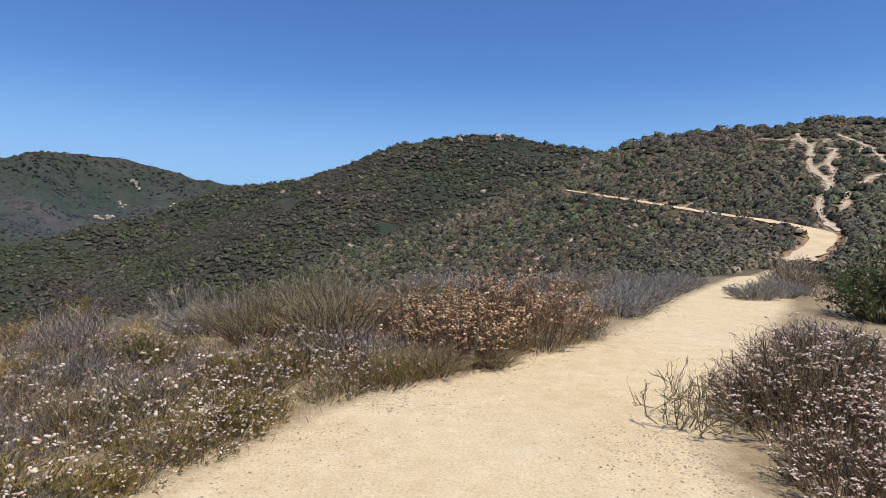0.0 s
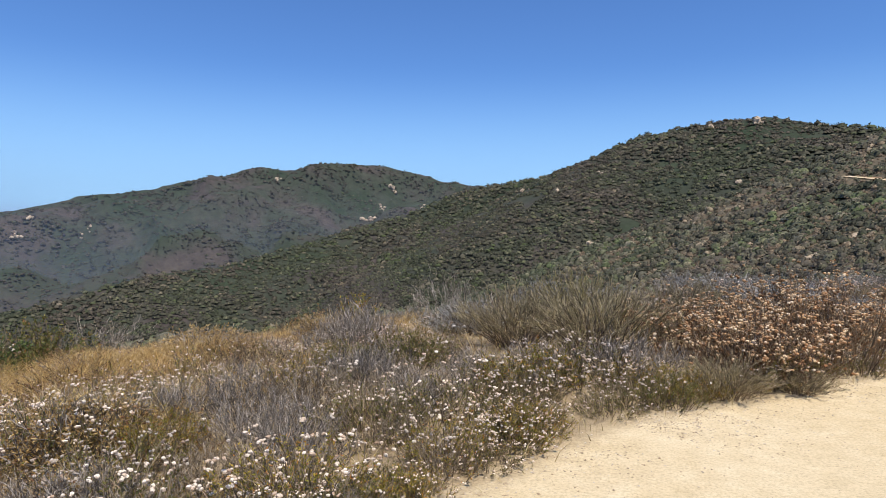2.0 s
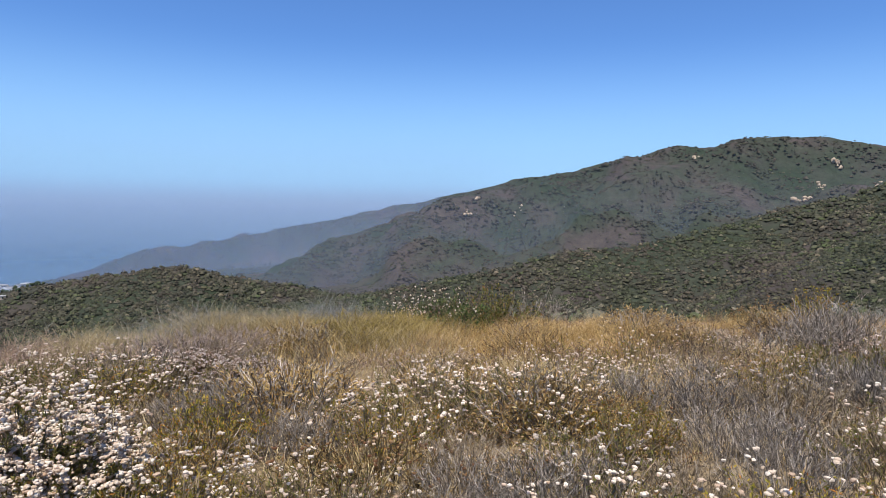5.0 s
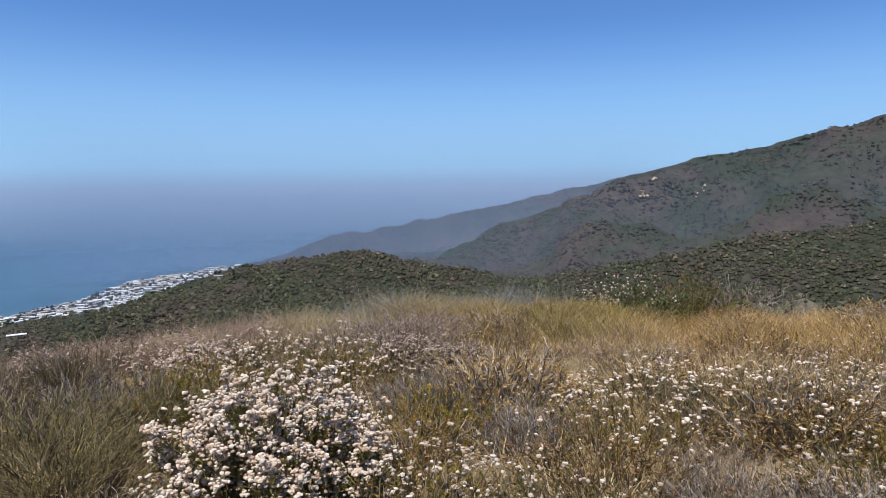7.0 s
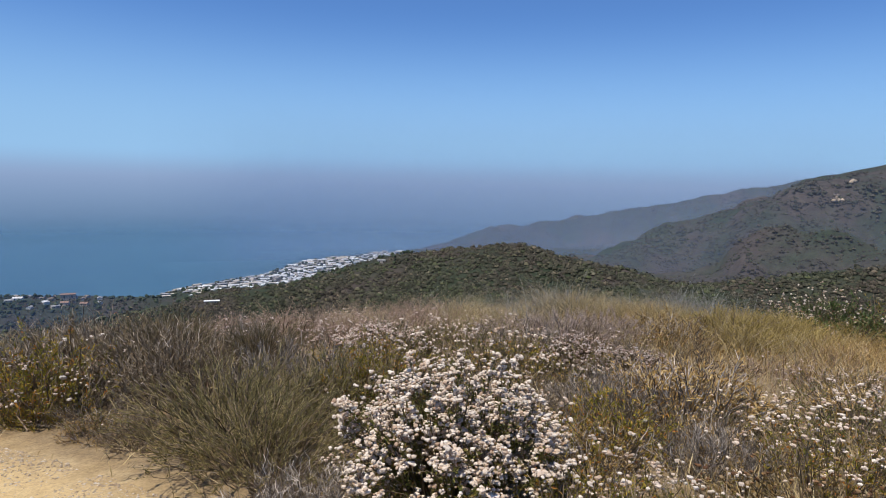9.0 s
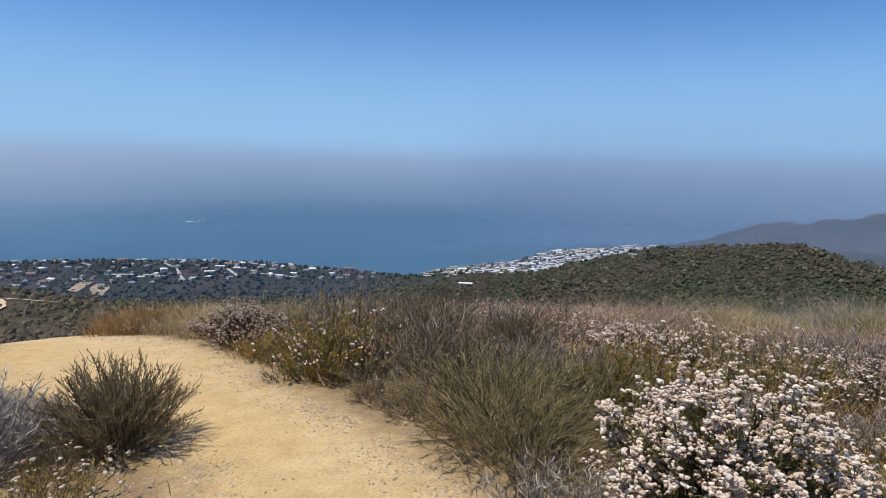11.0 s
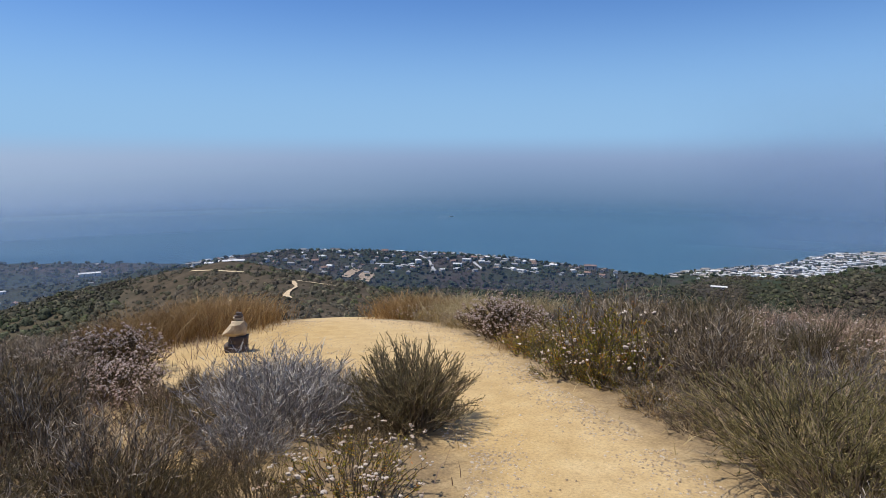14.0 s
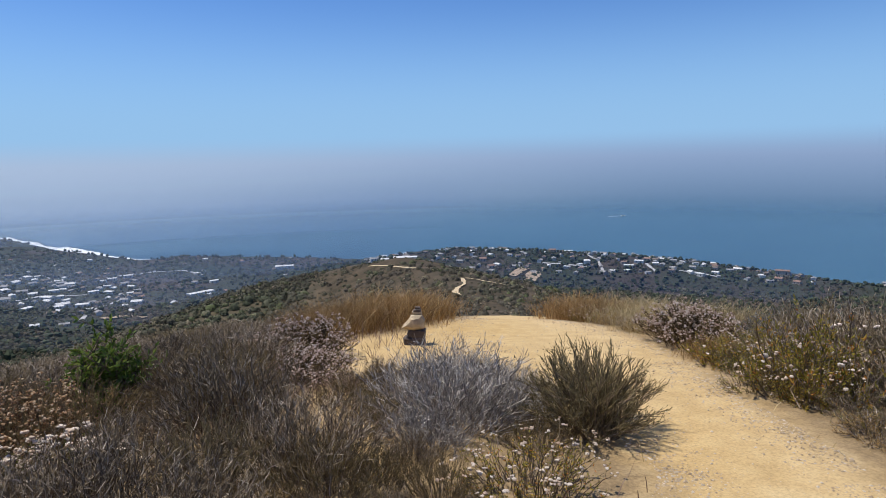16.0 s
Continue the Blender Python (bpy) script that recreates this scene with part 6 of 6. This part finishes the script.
def mobile_rows():
    """Terraced rows that follow the shore, with lanes between the blocks."""
    spots = []
    for row in range(15):
        for a in np.arange(181.6, 203.0, 0.42):
            shore = float(np.interp(a, SHORE_AZ, SHORE_R))
            d = shore - 36 - row * 31 + 26 * math.sin(a * 1.1) + rng.normal(0, 6)
            x, y = d * math.cos(radians(a)), d * math.sin(radians(a))
            z = ground_z(x, y)
            if z > SEA + 40 or row > 14 - max(0, a - 194) * 1.5 or rng.uniform() < 0.16 or int(a / 0.42) % 9 == row % 3:
                continue
            spots.append((row, a, x, y, z, radians(a + 90 + rng.choice([14, 14, 40, -30, 104]) + rng.normal(0, 10)), rng.uniform(0.75, 1.2)))
    for row, a, x, y, z, spin, big in spots[:220]:
        mobile.put(int(rng.choice([0, 0, 0, 1, 1, 1, 2, 2])), x, y, z - 0.6, spin, big)
    rest = ([], [])
    for k, (row, a, x, y, z, spin, big) in enumerate(spots[220:]):
        (v, f), (r, g) = gable(17 * big, 7 * big, 3.0, 1.0)
        c, s = math.cos(spin), math.sin(spin)
        v, f = joined((v, f), (r, g))
        rest[k % 3 == 0].append((np.stack([v[:, 0] * c - v[:, 1] * s + x, v[:, 0] * s + v[:, 1] * c + y, v[:, 2] + z - 0.6], -1), f))
    for pieces, mat, label in ((rest[0], M_ROOFS[0], "rows of further white mobile homes on the bluff"), (rest[1], M_ROOFS[4], "rows of further tan mobile homes on the bluff")):
        if pieces:
            tagged(new("mobile_homes", mesh_of("mobile_homes", *joined(*pieces), mat)), label, "mobile homes", kind="stuff")


mobile_rows()


def special(az, el, w, d, wall, rm, wm, label, turn=0.0):
    p = bearing(az, el, 3000, 500)
    root = house_model(w, d, wall, 0.9, wm, rm, label, "large_building", "building", "large buildings of the town")
    root.matrix_basis = pose(*p, 0, 0, az + 90 + turn)


special(260.4, -11.1, 46, 13, 5, 0, 0, "long hall with a bright white roof in the valley", 28)
special(242.2, -9.05, 50, 20, 5, 0, 1, "long low building with a white roof on the hill")
special(253.2, -9.4, 40, 18, 7, 0, 0, "white building group in the valley town")
special(209.7, -9.95, 24, 16, 10, 2, 1, "tan coastal building with a clay roof")
special(198.9, -10.9, 22, 9, 3.5, 0, 1, "low white building below the bluff")
special(184.0, -7.6, 15, 10, 6, 1, 1, "taller tan building among the mobile homes")


M_STREET = plain("pale_street", (0.42, 0.41, 0.40), 0.9, 0.15, 0.2)
M_SLIDE = plain("bare_tan_slope", (0.36, 0.27, 0.18), 0.95, 0.3, 0.1)
for run, half in ((((224.0, -10.4), (224.6, -9.3), (225.4, -8.9)), 3), (((219.5, -10.2), (220.4, -9.5)), 3), (((229.5, -9.6), (227.5, -9.7), (225.5, -9.9)), 2.5),
                  (((214.5, -10.4), (216.5, -10.1), (218.5, -9.9)), 2.5), (((266.7, -8.95), (264.1, -8.88), (261.5, -8.98), (260.1, -9.5)), 4), (((269.6, -12.2), (268.9, -11.5), (265.8, -10.7)), 3),
                  (((274.5, -10.1), (272.0, -9.9), (269.0, -10.2)), 3)):
    ribbon("street", np.array([bearing(a, e, 2400, 500) for a, e in run]), half, 1.6, M_STREET, "pale street climbing through the coastal town", "street", 2, 0.1)
for run, half in ((((232.4, -10.8), (231.7, -10.4), (231.1, -10.06)), 8), (((230.9, -11.5), (230.4, -10.9), (230.2, -10.4)), 8), (((231.3, -11.4), (230.6, -11.1)), 6), (((268.0, -12.3), (266.3, -12.2), (264.9, -12.6)), 7)):
    ribbon("bare_slope", np.array([bearing(a, e, 2000, 500) for a, e in run]), half, 2.2, M_SLIDE, "bare tan slope below the houses", "slope", 3, 0.9)


def town_trees():
    g = np.random.default_rng(111)
    a = np.concatenate([g.uniform(204, 248, 1900), g.uniform(248, 287, 3000), g.uniform(181, 204, 700)])
    r = np.concatenate([g.uniform(850, 1480, 1900), g.uniform(650, 2200, 3000), g.uniform(1100, 1950, 700)])
    x, y = r * np.cos(np.radians(a)), r * np.sin(np.radians(a))
    shore = np.interp(a, SHORE_AZ, SHORE_R)
    z = height(x, y)
    keep = (z > SEA + 4) & (r < shore - 25)
    x, y, z = x[keep], y[keep], z[keep]
    s = g.uniform(2.0, 4.6, len(x))
    v, f = lumps(g, np.stack([x, y, z + s * 0.7], -1), s, ICO20, 0.4, 1.0)
    tagged(new("town_trees", mesh_of("town_trees", v, f, M_TREE)), "dark green trees between the houses of the town", "trees", kind="stuff")


town_trees()


def surf():
    a = np.arange(263, 290, 0.15)
    shore = np.interp(a, SHORE_AZ, SHORE_R)
    x0, y0 = np.cos(np.radians(a)), np.sin(np.radians(a))
    wob = fbm(x0 * shore, y0 * shore, 60, 3, 9)
    swell = np.clip((a - 263) / 7, 0, 1)
    rows = [shore + 8, shore + 8 + (95 + 40 * wob) * swell]
    verts = np.concatenate([np.stack([x0 * r, y0 * r, np.full(len(a), SEA + 0.6)], -1) for r in rows])
    n = len(a)
    i = np.arange(n - 1)
    quads = np.stack([i, i + 1, i + 1 + n, i + n], -1)
    tagged(new("surf", mesh_of("surf", verts, quads, plain("white_foam", (0.8, 0.82, 0.82), 0.8, 0.1, 0.05))), "white surf along the beach", "surf", kind="structure")


surf()


def boat():
    az, r = 222.5, 2700.0
    root = tagged(new("boat"), "small white boat with a pale wake far out at sea", "boat")
    root.matrix_basis = pose(r * math.cos(radians(az)), r * math.sin(radians(az)), SEA, 0, 0, az - 75)
    hull = [(-9, -3, -0.5), (7, -2.6, -0.5), (13, 0, 0.2), (7, 2.6, -0.5), (-9, 3, -0.5), (-9, -3.6, 2.2), (7, -3.2, 2.4), (14, 0, 3), (7, 3.2, 2.4), (-9, 3.6, 2.2)]
    f = [(0, 1, 6), (0, 6, 5), (1, 2, 7), (1, 7, 6), (2, 3, 8), (2, 8, 7), (3, 4, 9), (3, 9, 8), (4, 0, 5), (4, 5, 9), (5, 6, 9), (6, 8, 9), (6, 7, 8)]
    part("hull", hull, f, M_WALLS[0], root)
    (v, g), _ = gable(8, 4, 5, 0.4)
    v = [(x, y, max(z, 2.2)) for x, y, z in v]
    part("cabin", v, g, M_WALLS[0], root)
    part("wake", [(-9, -1.5, 0.2), (-60, -7, 0.2), (-60, 7, 0.2), (-9, 1.5, 0.2)], [(0, 2, 1), (0, 3, 2)], bpy.data.materials["white_foam"], root, "pale foam wake")


boat()


# ---- pale outcrops on the far slopes ----
def outcrop(az, el, spread, n, size, seed):
    g = np.random.default_rng(seed)
    p = bearing(az, el, 3500, 90)
    k = math.hypot(p[0], p[1])
    root = tagged(new("rock_outcrop"), "pale weathered sandstone outcrop in the chaparral", "rocks", "rock outcrops")
    root.matrix_basis = pose(*p)
    for i in range(n):
        dx, dy = g.normal(0, spread, 2) * k * 0.0175
        x, y = p[0] + dx, p[1] + dy
        s = size * k * 0.001 * g.uniform(0.5, 1.3)
        v, f = lumps(g, np.array([(dx, dy, ground_z(x, y) - p[2] + 0.55 * s)]), [s], ICO20, 0.35, 0.9)
        part("rock", v, f, M_ROCK, root)


UPPER_ROCKS = (
    (116.3, 3.6, 0.12, 7, 3.6), (118.6, 0.8, 0.35, 12, 3.4), (117.3, 1.8, 0.3, 10, 2.6), (113.5, 2.2, 0.5, 12, 2.4), (98.5, -1.25, 0.12, 6, 4.0),
    (85.0, 8.9, 0.2, 7, 4.0), (89.0, 8.7, 0.5, 7, 2.6), (101.4, 3.6, 0.12, 4, 3.0), (97.5, 5.2, 0.25, 5, 2.2), (104.5, 3.6, 0.15, 5, 2.6), (146.0, -0.8, 0.25, 7, 2.6))
LOWER_ROCKS = (
    (145.2, 0.6, 0.15, 5, 2.4), (141.5, -0.6, 0.3, 6, 2.2), (126.5, 4.3, 0.2, 7, 2.2), (86.5, 4.0, 0.08, 4, 3.0), (73.0, 1.0, 0.25, 6, 4.0),
    (128.8, -10.9, 0.1, 2, 1.0), (60.6, 7.7, 0.6, 16, 1.3), (57.2, 7.3, 0.7, 14, 1.2), (63.5, 4.0, 0.9, 10, 1.5), (58.8, 8.4, 0.5, 10, 1.4), (99.3, -3.2, 0.2, 5, 2.6))
for i, (az, el, spread, n, size) in enumerate(UPPER_ROCKS + LOWER_ROCKS):
    outcrop(az, el, spread, n, size, 200 + i)
